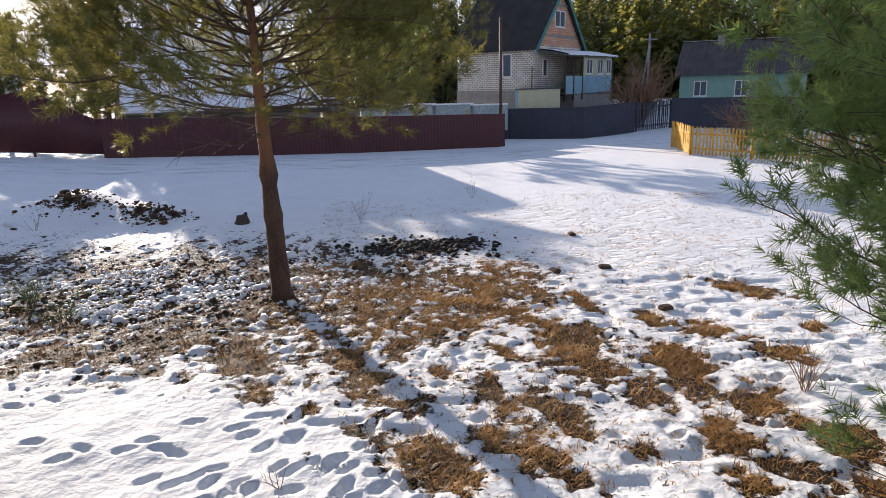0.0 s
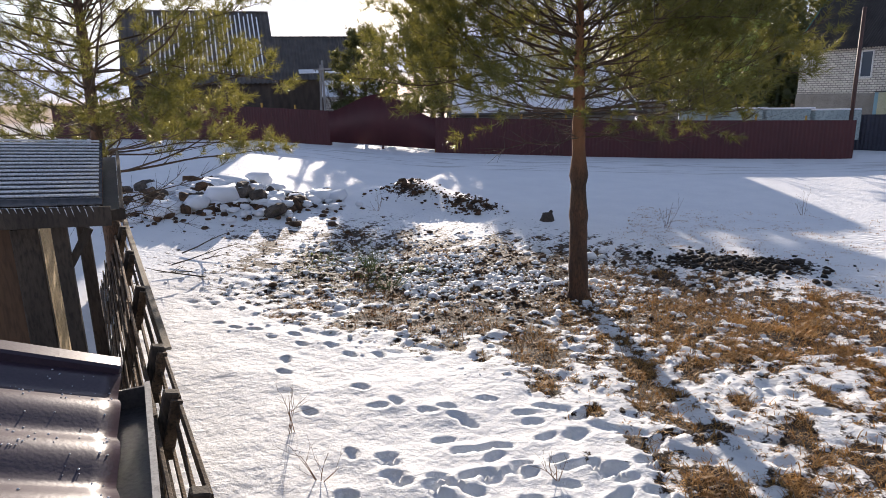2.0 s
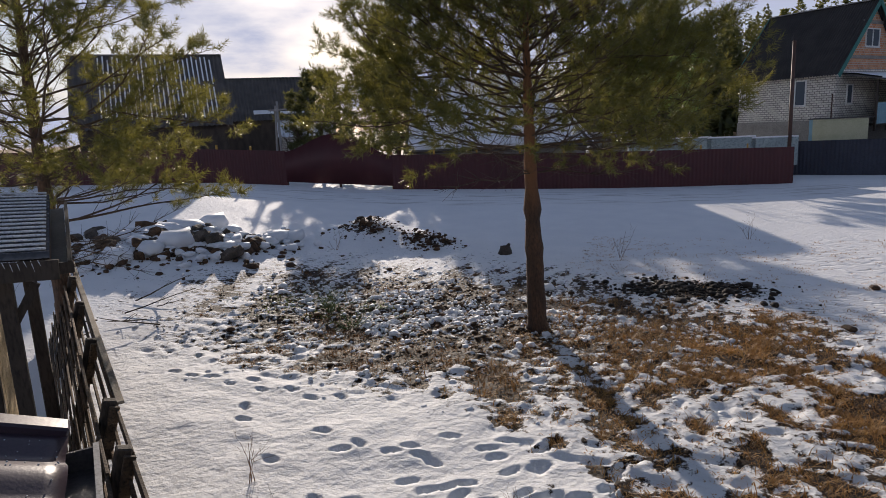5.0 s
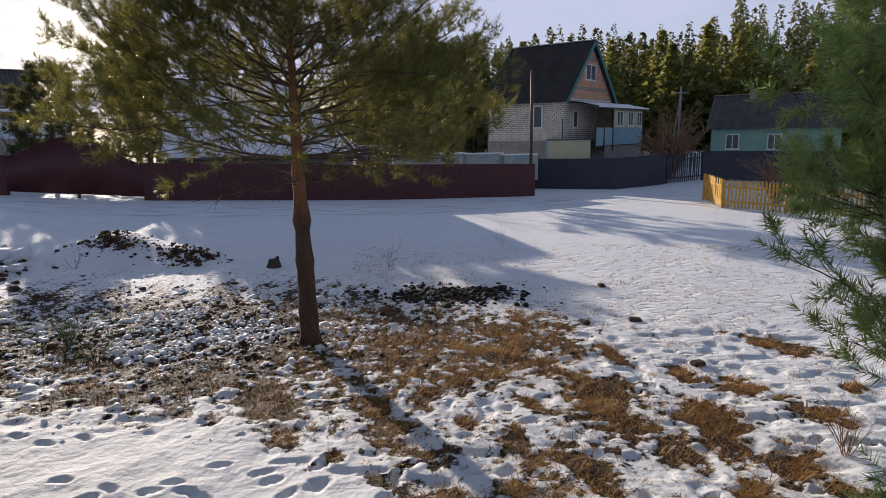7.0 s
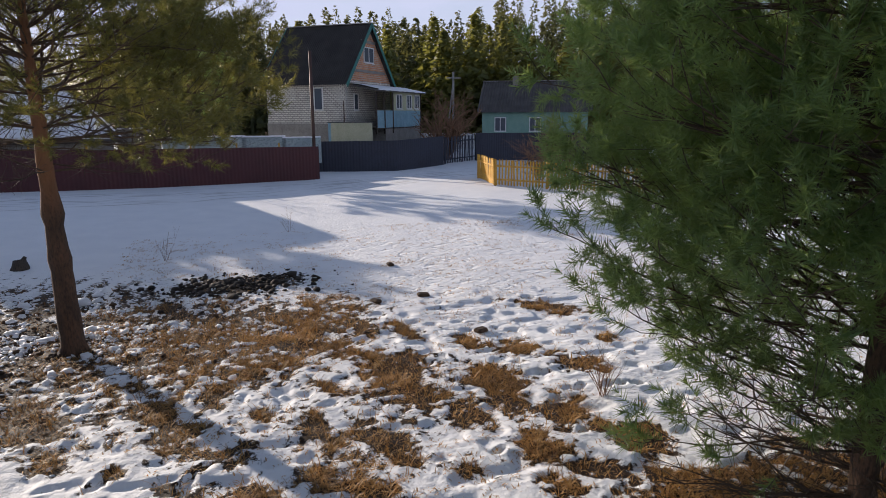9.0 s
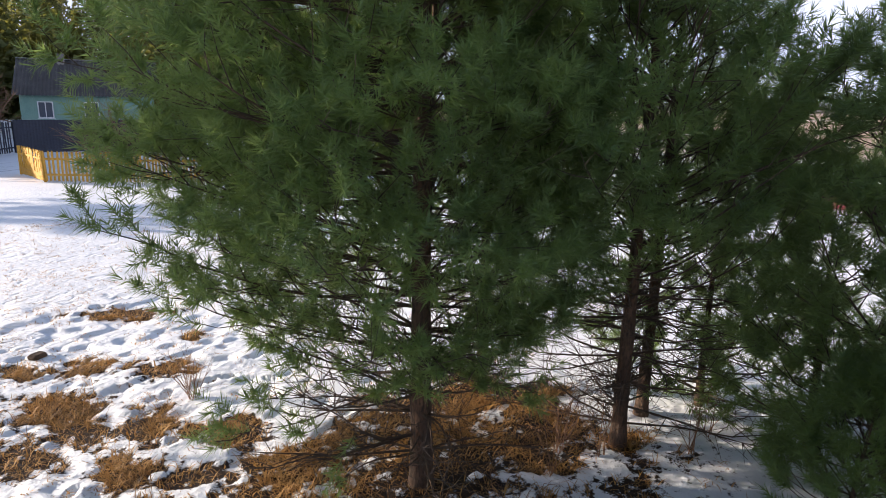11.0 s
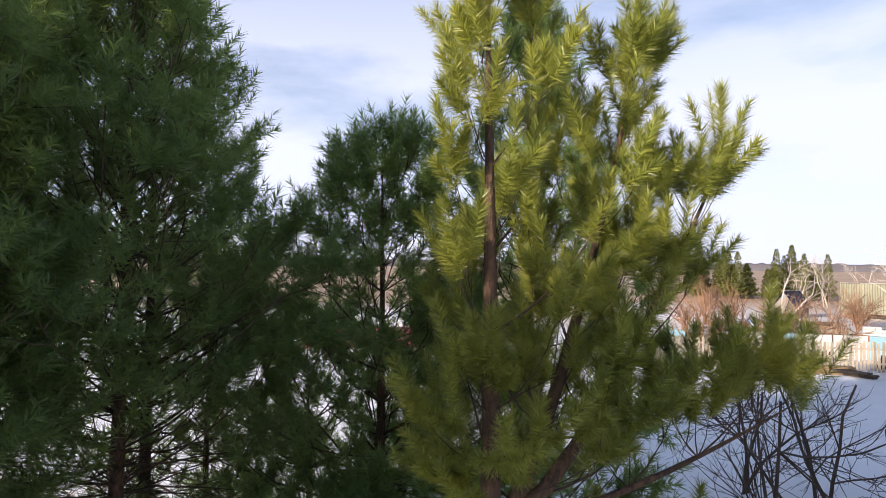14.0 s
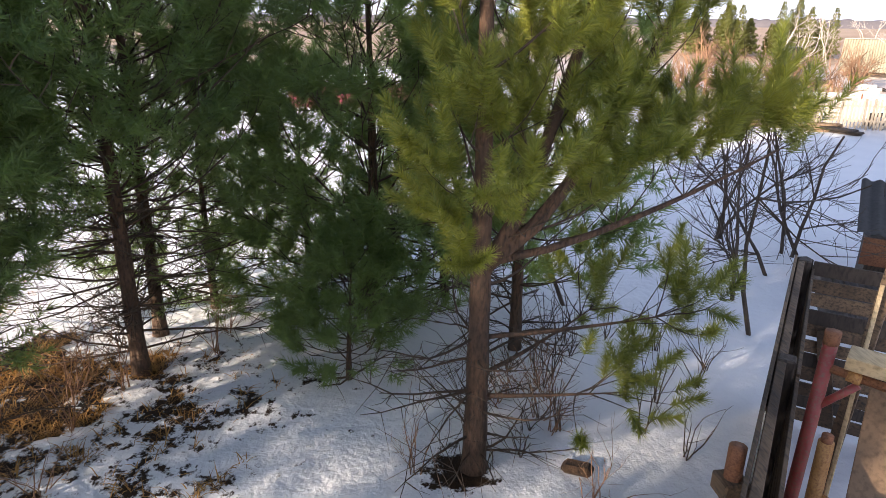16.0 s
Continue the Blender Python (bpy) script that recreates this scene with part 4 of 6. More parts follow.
    # low drooping boughs that keep a few green shoots near their ends
    for tp, tr, scale in trunks[1:]:
        if tp[-1][2] - tp[0][2] < 0.6:
            for q in range(9):
                i = r.integers(4, 9)
                d = (tp[i + 1] - tp[i]) / np.linalg.norm(tp[i + 1] - tp[i]) + r.normal(0, 0.55, 3) * [1, 1, 0.45]
                bp = bend(tp[i], d / np.linalg.norm(d), r.uniform(0.35, 0.8), 3, r, 0.1, 0.12)
                twigs.tube(bp, [0.008, 0.006, 0.005, 0.003], 3, False)
                shoot(bp[-1], bp[-1] - bp[-2] + np.array([0, 0, 0.08]), shoot_len * 0.6)
                if q % 2:
                    shoot(bp[-2], bp[-1] - bp[-2] + r.normal(0, 0.1, 3), shoot_len * 0.5)
    # dead bare limbs under the crown
    z = dead[0]
    while z < dead[1]:
        for j in range(r.integers(deadn - 1, deadn + 2)):
            az = r.uniform(0, 2 * np.pi)
            L = reach * r.uniform(0.3, 0.75)
            c = np.array([np.interp(z, [p[2] for p in pts], [p[k] for p in pts]) for k in range(3)])
            lp = bend(c, [math.sin(az), math.cos(az), 0.05], L, 6, r, 0.1, 0.14)
            limbs.tube(lp, [0.015, 0.013, 0.011, 0.009, 0.007, 0.005, 0.003], 4, False)
            for q in range(int(L * 12)):
                i = r.integers(1, 6)
                d = r.normal(0, 1, 3) * [1, 1, 0.6] + (lp[i + 1] - lp[i]) * 3
                tp2 = bend(lp[i], d / np.linalg.norm(d), r.uniform(0.2, 0.6), 2, r, 0.1, 0.25)
                twigs.tube(tp2, [0.005, 0.0035, 0.002], 3, False)
        z += r.uniform(0.15, 0.35)
    tagged(part("limb", limbs, M_limb, tree, "crooked orange-brown limbs", smooth=True), kind="stuff")
    tagged(part("twig", twigs, M_twiggrey, tree, "thin bare grey-brown twigs"), kind="stuff")
    me = needle_mesh("crown", np.array(sp), np.array(sd), np.array(sl), count, nlen, nwid, material or M_needle, seed + 100, spread)
    tagged(part("crown", me, None, tree, "crown of dense green needle tufts"), kind="stuff")
    return tree


pine((-3.45, 12.5), 7.9, 0.2, 3.8, 5.5, 21, "tall pine with a bare knotty trunk standing in trampled snow", gap=0.18, count=34, nlen=0.14, nwid=0.0115, dead=(3.3, 3.9), limb_gap=0.27, up=0.12, shoot_len=0.26, lean=(-0.04, 0.1), knots=((2.62, 0.32), (1.75, 0.24), (0.9, 0.1)), whorl=8, el0=6, elmin=3, prof=0.5, material=M_needle_dry, step=0.24, tips=2, limb_r=0.0055, bark=M_bark_tall, az_bias=(-20, 0.2), low=0.95, fringe=0.26)
pine((-11.4, 8.0), 9.8, 0.17, 2.9, 3.9, 22, "pine with spreading limbs behind the sheet-roofed shed", gap=0.3, count=40, nlen=0.14, nwid=0.011, dead=(2.0, 2.9), limb_gap=0.36, up=0.2, shoot_len=0.26, droop=0.03, whorl=7, el0=6, prof=0.45, material=M_needle_dry, step=0.26, tips=2, limb_r=0.007)
pine((5.25, 4.15), 9.8, 0.13, 1.2, 2.85, 23, "broad young pine with low limbs over brown litter", gap=0.19, count=44, nlen=0.14, nwid=0.0110, dead=(0.5, 2.3), low=0.45, az_bias=(15, 0.4), fork=[(2.2, 0.9, 60, 4.2)], whorl=9, limb_gap=0.3, el0=2, up=0.35, prof=0.25, shoot_len=0.27, deadn=6, step=0.36, tips=2, elup=10, limb_r=0.007, fringe=0.36, spread=1.05, vary=(0.84, 1.02))
pine((7.8, 5.0), 8.6, 0.08, 2.6, 2.8, 24, "slender pine behind the broad one", tips=1, gap=0.3, count=56, nlen=0.14, nwid=0.0105, dead=(0.5, 2.6), whorl=6, el0=14, prof=0.6, shoot_len=0.28, deadn=5)
pine((7.4, 2.65), 7.6, 0.1, 1.9, 2.7, 25, "slender dark pine with bare lower twigs", gap=0.24, count=46, nlen=0.15, nwid=0.0130, tips=2, step=0.32, dead=(0.4, 2.4), whorl=7, limb_gap=0.34, el0=10, up=0.6, prof=0.5, shoot_len=0.32, deadn=6, limb_r=0.007, lift=0.55, spread=1.05)
pine((8.4, 2.75), 7.2, 0.09, 2.2, 2.5, 26, "slim pine close beside another trunk", tips=1, gap=0.3, count=56, nlen=0.14, nwid=0.0115, dead=(0.5, 2.4), whorl=6, limb_gap=0.34, el0=14, up=0.6, prof=0.6, shoot_len=0.3)
pine((8.5, -0.1), 5.6, 0.09, 0.4, 2.8, 27, "shorter pine in the shade of the taller ones", gap=0.26, count=46, nlen=0.15, nwid=0.0130, tips=2, step=0.32, dead=(0.3, 0.9), whorl=7, limb_gap=0.34, el0=8, up=0.6, shoot_len=0.32, prof=0.6, limb_r=0.007, lift=0.55, spread=1.05)
pine((5.26, -0.98), 6.9, 0.115, 2.0, 1.65, 28, "sunlit young pine with upright candles and a forked trunk", gap=1.1, count=270, nwid=0.0072, material=M_needle_sunlit, dead=(0.3, 1.8), fork=[(2.1, 1.4, 165, 4.1), (2.15, 2.1, 172, 3.1), (2.2, 2.7, 178, 1.0), (1.5, 1.9, 182, 0.2), (0.9, 1.35, 190, 0.1), (1.1, 1.6, 150, 0.3)], up=0.9, az_bias=(140, 0.4), shoot_len=0.46, nlen=0.125, whorl=4, limb_gap=0.55, el0=12, lift=0.45, step=1.0, spread=1.0, first=0.65, clad=0.7, tips=2, nb_min=1, limb_r=0.009)
pine((7.6, -1.9), 7.2, 0.08, 1.0, 2.2, 29, "young pine standing behind the sunlit one", tips=2, gap=0.28, count=46, nwid=0.0130, nlen=0.145, up=0.8, dead=(0.3, 1.0), shoot_len=0.32, whorl=6, el0=8, lift=0.55, step=0.32, limb_r=0.007)
pine((6.95, 0.15), 1.7, 0.035, 0.15, 0.95, 44, "low bushy dark pine between the trunks", gap=0.2, count=44, nwid=0.009, nlen=0.12, dead=(0.1, 0.3), shoot_len=0.2, whorl=7, el0=5, limb_gap=0.2, prof=0.5, tips=2, step=0.24)
pine((9.7, 0.9), 3.2, 0.07, 0.35, 2.1, 41, "low dense young pine in deep shade", gap=0.3, count=48, nwid=0.012, nlen=0.13, dead=(0.2, 0.5), shoot_len=0.26, whorl=7, el0=2, limb_gap=0.34, prof=0.5, tips=2)
pine((9.4, -1.2), 3.2, 0.07, 0.3, 2.0, 42, "low dense young pine between the taller ones", gap=0.3, count=48, nwid=0.012, nlen=0.13, dead=(0.2, 0.5), shoot_len=0.26, whorl=7, el0=2, limb_gap=0.34, prof=0.5, tips=2)
pine((9.3, 2.2), 4.0, 0.06, 0.3, 1.8, 43, "bushy young pine under the slender pines", gap=0.32, count=44, nwid=0.012, nlen=0.13, dead=(0.2, 0.5), shoot_len=0.26, whorl=7, el0=2, limb_gap=0.34, prof=0.5, tips=2)

# added pine, hidden by the near crown: throws shade and fills its gaps
pine((-15.6, 43.0), 7.6, 0.2, 3.4, 4.2, 33, "pine added behind the red fence for shade and a fuller backdrop", material=M_needle_far, gap=0.5, count=20, nlen=0.26, nwid=0.045, dead=(2.0, 3.0), limb_gap=0.6, shoot_len=0.45, step=0.4, prof=0.5, whorl=6)
# two bushy pines added to throw shade on the road; the first stays hidden
pine((-20.5, 40.5), 6.8, 0.17, 1.6, 3.3, 34, "bushy pine added behind the arched gate to shade the road", material=M_needle_far, gap=0.4, count=26, nlen=0.26, nwid=0.04, dead=(1.0, 1.6), limb_gap=0.45, shoot_len=0.4, step=0.36, prof=0.45, whorl=7)
pine((-25.5, 38.5), 6.6, 0.16, 1.6, 3.2, 35, "bushy pine by the pale concrete poles", material=M_needle_far, gap=0.42, count=26, nlen=0.26, nwid=0.04, dead=(1.0, 1.6), limb_gap=0.45, shoot_len=0.4, step=0.36, prof=0.45, whorl=7)
pine((-32.5, 62.0), 14.4, 0.26, 5.0, 4.6, 30, "tall pine beyond the arched gate", material=M_needle_far, gap=0.4, count=30, nlen=0.28, nwid=0.04, dead=(2.0, 3.0), limb_gap=0.6, shoot_len=0.45, step=0.4, prof=0.6, whorl=6)
pine((-3.6, 43.6), 10.0, 0.2, 3.6, 3.4, 31, "tall pine in the garden behind the red fence", gap=0.5, count=20, nlen=0.26, nwid=0.045, dead=(2.0, 3.0), limb_gap=0.55, shoot_len=0.45, step=0.4, prof=0.5, whorl=6)

# ---- woods behind the village ----
def far_conifers(name, spots, label, seed, clumps, material, fine=1.0):
    """Many far conifers in one mesh: tapered trunks and whorled clumps."""
    r = np.random.default_rng(seed)
    V, F, k = [], [], 0
    for x, y, h, w in spots:
        z0 = float(terrain(x, y))
        n = int(clumps * r.uniform(0.8, 1.2))
        t = r.random(n) ** 0.75
        lo = 0.03
        zz = z0 + h * (lo + (1 - lo) * t)
        rr = w * (1 - t) ** 0.8 * r.uniform(0.35, 1.08, n) * (1 + 0.25 * np.sin(t * 40 + r.random() * 6)) + 0.1
        a = r.uniform(0, 2 * np.pi, n)
        c = np.stack([x + rr * np.cos(a), y + rr * np.sin(a), zz], -1)
        s = (0.35 + 0.5 * (1 - t)) * r.uniform(0.6, 1.2, n) * w / 2.2 * fine
        out = np.stack([np.cos(a), np.sin(a), r.normal(-0.1, 0.3, n)], -1)
        tan = np.stack([-np.sin(a), np.cos(a), r.normal(0, 0.3, n)], -1)
        v = np.stack([c - tan * s[:, None] * 0.7, c + tan * s[:, None] * 0.7 + [0, 0, 0.1], c + out * s[:, None] * 1.1 + np.stack([0 * s, 0 * s, r.normal(0.25, 0.3, n) * s], -1), c + [0, 0, 0.8] * s[:, None]], 1)
        V.append(v.reshape(-1, 3))
        b = k + np.arange(n)[:, None] * 4
        F.append(np.concatenate([b + [0, 1, 2], b + [0, 3, 1]], 0))
        k += 4 * n
        tv = np.array([(x - 0.15, y, z0), (x + 0.15, y, z0), (x, y, z0 + h)])
        V.append(tv)
        F.append(np.array([[k, k + 1, k + 2]]))
        k += 3
    ob = new(name, tri_mesh(name, np.concatenate(V), np.concatenate(F), material))
    return tagged(ob, label, "woods", kind="stuff")


r = np.random.default_rng(77)
spots = []
for i in range(420):
    az = r.uniform(-12, 50)
    d = r.uniform(74, 112)
    spots.append((d * math.sin(radians(az)), d * math.cos(radians(az)), r.uniform(11.0, 14.6) + (d - 74) * 0.07 + 2.0 * (az > 20), r.uniform(1.6, 3.2)))
far_conifers("pine_woods", spots, "dark wall of tall conifers behind the village", 78, 260, M_needle_far, 0.6)
spots = []
for i in range(40):
    az = r.uniform(4, 44)
    d = r.uniform(62, 72)
    spots.append((d * math.sin(radians(az)), d * math.cos(radians(az)), r.uniform(8, 12.5), r.uniform(1.8, 2.8)))
far_conifers("young_conifers", spots, "lighter young conifers at the edge of the woods", 79, 520, M_needle_young, 0.75)

# ================= fences and houses across the road =================
def corrugated(p00, p10, p01, p11, waves, amp, material, name, parent, along=True, rows=2, jag=0.0):
    """A wavy sheet between four corners (p00-p10 crosses the waves, p00-p01 runs along them), with thickness."""
    p00, p10, p01, p11 = [np.array(p, float) for p in (p00, p10, p01, p11)]
    n = waves * 6
    nrm = np.cross(p10 - p00, p01 - p00)
    nrm /= np.linalg.norm(nrm)
    s = np.linspace(0, 1, n + 1)[:, None]
    V = []
    for j in range(rows):
        t = j / (rows - 1)
        base = (p00 * (1 - s) + p10 * s) * (1 - t) + (p01 * (1 - s) + p11 * s) * t
        V.append(base + nrm * (amp * np.sin(s * waves * 2 * np.pi)))
    V = np.concatenate(V)
    m = n + 1
    q = np.array([(j * m + i, j * m + i + 1, (j + 1) * m + i + 1, (j + 1) * m + i) for j in range(rows - 1) for i in range(n)])
    k = len(V)
    V2 = np.concatenate([V, V - nrm * 0.008])
    q2 = np.concatenate([q, q[:, ::-1] + k])
    ob = new(name, tri_mesh(name, V2, q2, material, smooth=True))
    if parent is not None:
        ob.parent = parent
    return ob


def ribbed_fence(name, pts, height, material, label, group, post_mat, posts=True, arch=None):
    """Fence of profiled sheets along pts (x, y, ground z): each sheet a part."""
    f = thing(name, (pts[0][0], pts[0][1], pts[0][2]), label, "fence", group)
    o = Vector((pts[0][0], pts[0][1], pts[0][2]))
    for (x0, y0, z0), (x1, y1, z1) in zip(pts, pts[1:]):
        L = math.hypot(x1 - x0, y1 - y0)
        n = max(1, round(L / 2.4))
        for i in range(n):
            a, b = i / n, (i + 1) / n
            pa = Vector((x0 + (x1 - x0) * a, y0 + (y1 - y0) * a, z0 + (z1 - z0) * a)) - o
            pb = Vector((x0 + (x1 - x0) * b, y0 + (y1 - y0) * b, z0 + (z1 - z0) * b)) - o
            h = Vector((0, 0, height))
            corrugated(pa, pb, pa + h, pb + h, 12, 0.012, material, "sheet", f)
            if posts and i % 1 == 0:
                g = Geo().beam(pa + Vector((0, 0.05, -0.1)), pa + h + Vector((0, 0.05, 0.24)), 0.09, 0.09)
                part("post", g, post_mat, f)
    return f


def house(name, at, turn, L, D, wall_h, ridge_h, plinth_h, wall_m, roof_m, gable_m, label, eave=0.45, barge=None, waves=40):
    """Gabled house, ridge along local x, front face at y = 0 looking to -y."""
    h = thing(name, at, label, "house", turn=turn)
    g = Geo().box((L / 2, D / 2, plinth_h / 2 - 0.5), (L + 0.08, D + 0.08, plinth_h + 1.0))
    part("plinth", g, M_plaster, h)
    g = Geo().box((L / 2, D / 2, plinth_h + wall_h / 2), (L, D, wall_h))
    part("wall", g, wall_m, h)
    top = plinth_h + wall_h
    g = Geo()
    for x in (0.0, L - 0.25):
        g.add([(x, 0, top), (x + 0.25, 0, top), (x, D, top), (x + 0.25, D, top), (x, D / 2, ridge_h - 0.1), (x + 0.25, D / 2, ridge_h - 0.1)],
              [(0, 4, 2), (1, 3, 5), (0, 1, 5, 4), (2, 4, 5, 3), (0, 2, 3, 1)])
    part("gable", g, gable_m, h)
    s = (ridge_h - top) / (D / 2)
    ze = top - eave * s
    corrugated((-eave, -eave, ze + 0.06), (L + eave, -eave, ze + 0.06), (-eave, D / 2, ridge_h + 0.06), (L + eave, D / 2, ridge_h + 0.06), waves, 0.045, roof_m, "roof", h, rows=6)
    corrugated((L + eave, D + eave, ze + 0.06), (-eave, D + eave, ze + 0.06), (L + eave, D / 2, ridge_h + 0.06), (-eave, D / 2, ridge_h + 0.06), waves, 0.045, roof_m, "roof", h, rows=6)
    g = Geo().beam((-eave, D / 2, ridge_h + 0.1), (L + eave, D / 2, ridge_h + 0.1), 0.3, 0.06)
    part("ridge_cap", g, M_steelpost, h)
    if barge:
        for x in (-eave + 0.02, L + eave - 0.02):
            for y0 in (-eave, D + eave):
                g = Geo().beam((x, y0, ze - 0.02), (x, D / 2, ridge_h - 0.02), 0.04, 0.28)
                part("bargeboard", g, barge, h, "teal painted bargeboard")
    return h


def window(parent, c, w, h, axis="x", out=-1, sashes=2, depth=0.07):
    """Framed window on a wall of a house: c is the centre on the wall face."""
    m = Matrix.Identity(3) if axis == "x" else Matrix.Rotation(radians(90), 3, "Z")
    def P(u, v, d):
        off = Vector((u, d * out, v)) if axis == "x" else Vector((d * out, u, v))
        return Vector(c) + off
    g = Geo()
    t = 0.07
    for u in (-w / 2 + t / 2, w / 2 - t / 2):
        g.box(P(u, 0, depth / 2), (t, depth, h), m)
    for v in (-h / 2 + t / 2, h / 2 - t / 2):
        g.box(P(0, v, depth / 2), (w - 2 * t, depth, t), m)
    for i in range(1, sashes):
        g.box(P(-w / 2 + w * i / sashes, 0, depth / 2), (t * 0.9, depth, h - 2 * t), m)
    fr = part("window", g, M_white, parent, "white framed window")
    g = Geo().box(P(0, 0, 0.015), (w - t, 0.02, h - t), m)
    part("pane", g, glass, fr)
    g = Geo().box(P(0, -h / 2 - 0.03, depth * 0.7), (w + 0.12, depth * 1.6, 0.04), m)
    part("sill", g, M_white, fr)
    return fr


# red profiled fence with an arched gate
FA = lambda x: (x, 38.9 + 0.34 * x, gz(x, 38.9 + 0.34 * x) - 0.05)
red = ribbed_fence("red_sheet_fence", [FA(-17.3), FA(-8), FA(3.9)], 2.05, M_redsheet, "dark red profiled sheet fence with ochre posts along the road", "village fences", M_gold)
red2 = ribbed_fence("red_sheet_fence", [FA(-40), FA(-29), FA(-23.2)], 2.05, M_redsheet, "dark red profiled sheet fence beyond the arched gate", "village fences", M_gold)


def arched_gate():
    x0, x1 = -23.22, -17.28
    p0, p1 = Vector(FA(x0)), Vector(FA(x1))
    g = thing("arched_gate", p0, "dark red sheet gate with an arched top", "gate")
    d = p1 - p0
    n = 48
    V, F = [], []
    for leaf in range(2):
        G = Geo()
        vs, fs = [], []
        k = 24
        for i in range(k + 1):
            s = 0.5 * leaf + 0.5 * i / k * 0.999
            b = d * s + Vector((0, 0, 0.25))
            arch = 1.75 + 1.15 * math.sin(math.pi * s) ** 1.6
            off = Vector((0.34, -1, 0)).normalized() * 0.012 * math.sin(s * 60)
            vs += [b + off, b + off + Vector((0, 0, arch))]
            vs += [b + off + Vector((0, 0.03, 0)), b + off + Vector((0, 0.03, arch))]
        for i in range(k):
            o = 4 * i
            fs += [(o, o + 4, o + 5, o + 1), (o + 2, o + 3, o + 7, o + 6), (o + 1, o + 5, o + 7, o + 3), (o, o + 2, o + 6, o + 4)]
        G.add(vs, fs)
        part("gate_leaf", G, M_redsheet, g, smooth=True)
    for s in (0.0, 0.5, 1.0):
        G = Geo().beam(d * s + Vector((0, 0.08, -0.2)), d * s + Vector((0, 0.08, 2.0)), 0.1, 0.1)
        part("post", G, M_iron, g)
    return g


arched_gate()

# dark blue fence in front of the brick house
BL = lambda x, y: (x, y, gz(x, y) - 0.05)
ribbed_fence("dark_blue_fence", [BL(-2, 45.0), BL(4.6, 44.5), BL(9.3, 42.6), BL(13.2, 44.5)], 2.1, M_bluesheet, "dark blue-grey profiled sheet fence in front of the brick house", "village fences", M_bluesheet, posts=False)
ribbed_fence("dark_blue_fence", [BL(16.0, 45.5), BL(20.0, 44.5), BL(27.0, 42.0)], 2.1, M_bluesheet, "dark blue-grey profiled sheet fence beyond the slatted gate", "village fences", M_bluesheet, posts=False)

# brick house
hb = house("brick_house", (1.29, 50.3, 0.9), -36.0, 6.5, 7.8, 3.06, 9.75, 2.57, M_whitebrick, M_darkslate, M_redbrick, "white brick house with a red brick gable and dark slate roof", eave=0.4, barge=M_teal, waves=44)
window(hb, (4.35, 0, 4.3), 0.75, 1.6, sashes=1)
window(hb, (6.5, 3.9, 7.55), 1.7, 1.15, axis="y", out=1)
window(hb, (6.5, 1.6, 4.1), 0.7, 1.2, axis="y", out=1, sashes=1)
for zz in (8.5, 6.35):
    part("brick_band", Geo().box((6.52, 3.9, zz), (0.06, 7.0 - 1.6 * (zz - 5.6), 0.2)), M_plaster, hb, "pale brick band across the gable")


def porch():
    """Glazed timber porch against the gable, snow on its roof."""
    p = thing("timber_porch", hb.location, "pale blue boarded porch with white windows and a snowy roof", "porch", turn=-36.0)
    x0, x1, ya, yb = 6.5, 8.5, 0.8, 9.4
    part("plinth", Geo().box((7.55, 5.9, 1.0), (1.9, 7.0, 2.6)), M_plaster, p)
    part("floor", Geo().box((7.5, 5.1, 2.2), (2.0, 8.6, 0.12)), M_darkwood, p)
    for i in range(14):
        y = ya + (yb - ya) * (i + 0.5) / 14
        part("board", Geo().box((x1, y, 2.86), (0.03, 0.6, 1.25)), M_blueboard, p)
    part("wall", Geo().box((x1 - 0.04, 6.6, 4.2), (0.05, 5.5, 1.5)), M_cream, p, "cream boarded upper wall")
    for y, w in ((4.9, 1.1), (6.9, 1.0), (8.6, 1.0)):
        window(p, (x1 - 0.01, y, 4.15), w, 1.1, axis="y", out=1)
    for y in (ya, 2.2, 3.7, yb):
        part("post", Geo().box((x1, y, 3.3), (0.12, 0.12, 3.0)), M_darkwood, p)
    part("roof", Geo().beam((x0 - 0.1, 5.1, 5.35), (x1 + 0.4, 5.1, 4.85), 9.4, 0.08), M_slate, p)
    g = Geo()
    n = 30
    vs = []
    for i in range(n + 1):
        y = ya - 0.3 + (yb - ya + 0.6) * i / n
        e = 0.06 * math.sin(i * 1.7) + 0.05 * math.sin(i * 0.6)
        vs += [(x0 - 0.1, y, 5.42), (x0 + 0.9, y, 5.30 + 0.03 * math.sin(i)), (x1 + 0.36 + e, y, 4.98), (x1 + 0.36 + e, y, 4.88)]
    fs = [(4 * i + k, 4 * i + 4 + k, 4 * i + 5 + k, 4 * i + 1 + k) for i in range(n) for k in range(3)]
    part("snow_layer", g.add(vs, fs), M_snow, p, "slipping layer of snow", smooth=True)


porch()
pb = thing("cream_board_shed", (5.4, 45.6, gz(5.4, 45.6)), "low cream-panelled shed beside the brick house", "shed", turn=-20)
part("panel", Geo().box((1.4, 0, 1.6), (2.9, 0.08, 3.2)), M_cream, pb)
part("side_panel", Geo().box((-0.1, 0.7, 1.6), (0.3, 1.4, 3.2)), M_blueboard, pb, "pale blue side panel")
part("roof", Geo().box((1.3, 0.7, 3.24), (3.2, 1.6, 0.06)), M_slate, pb)


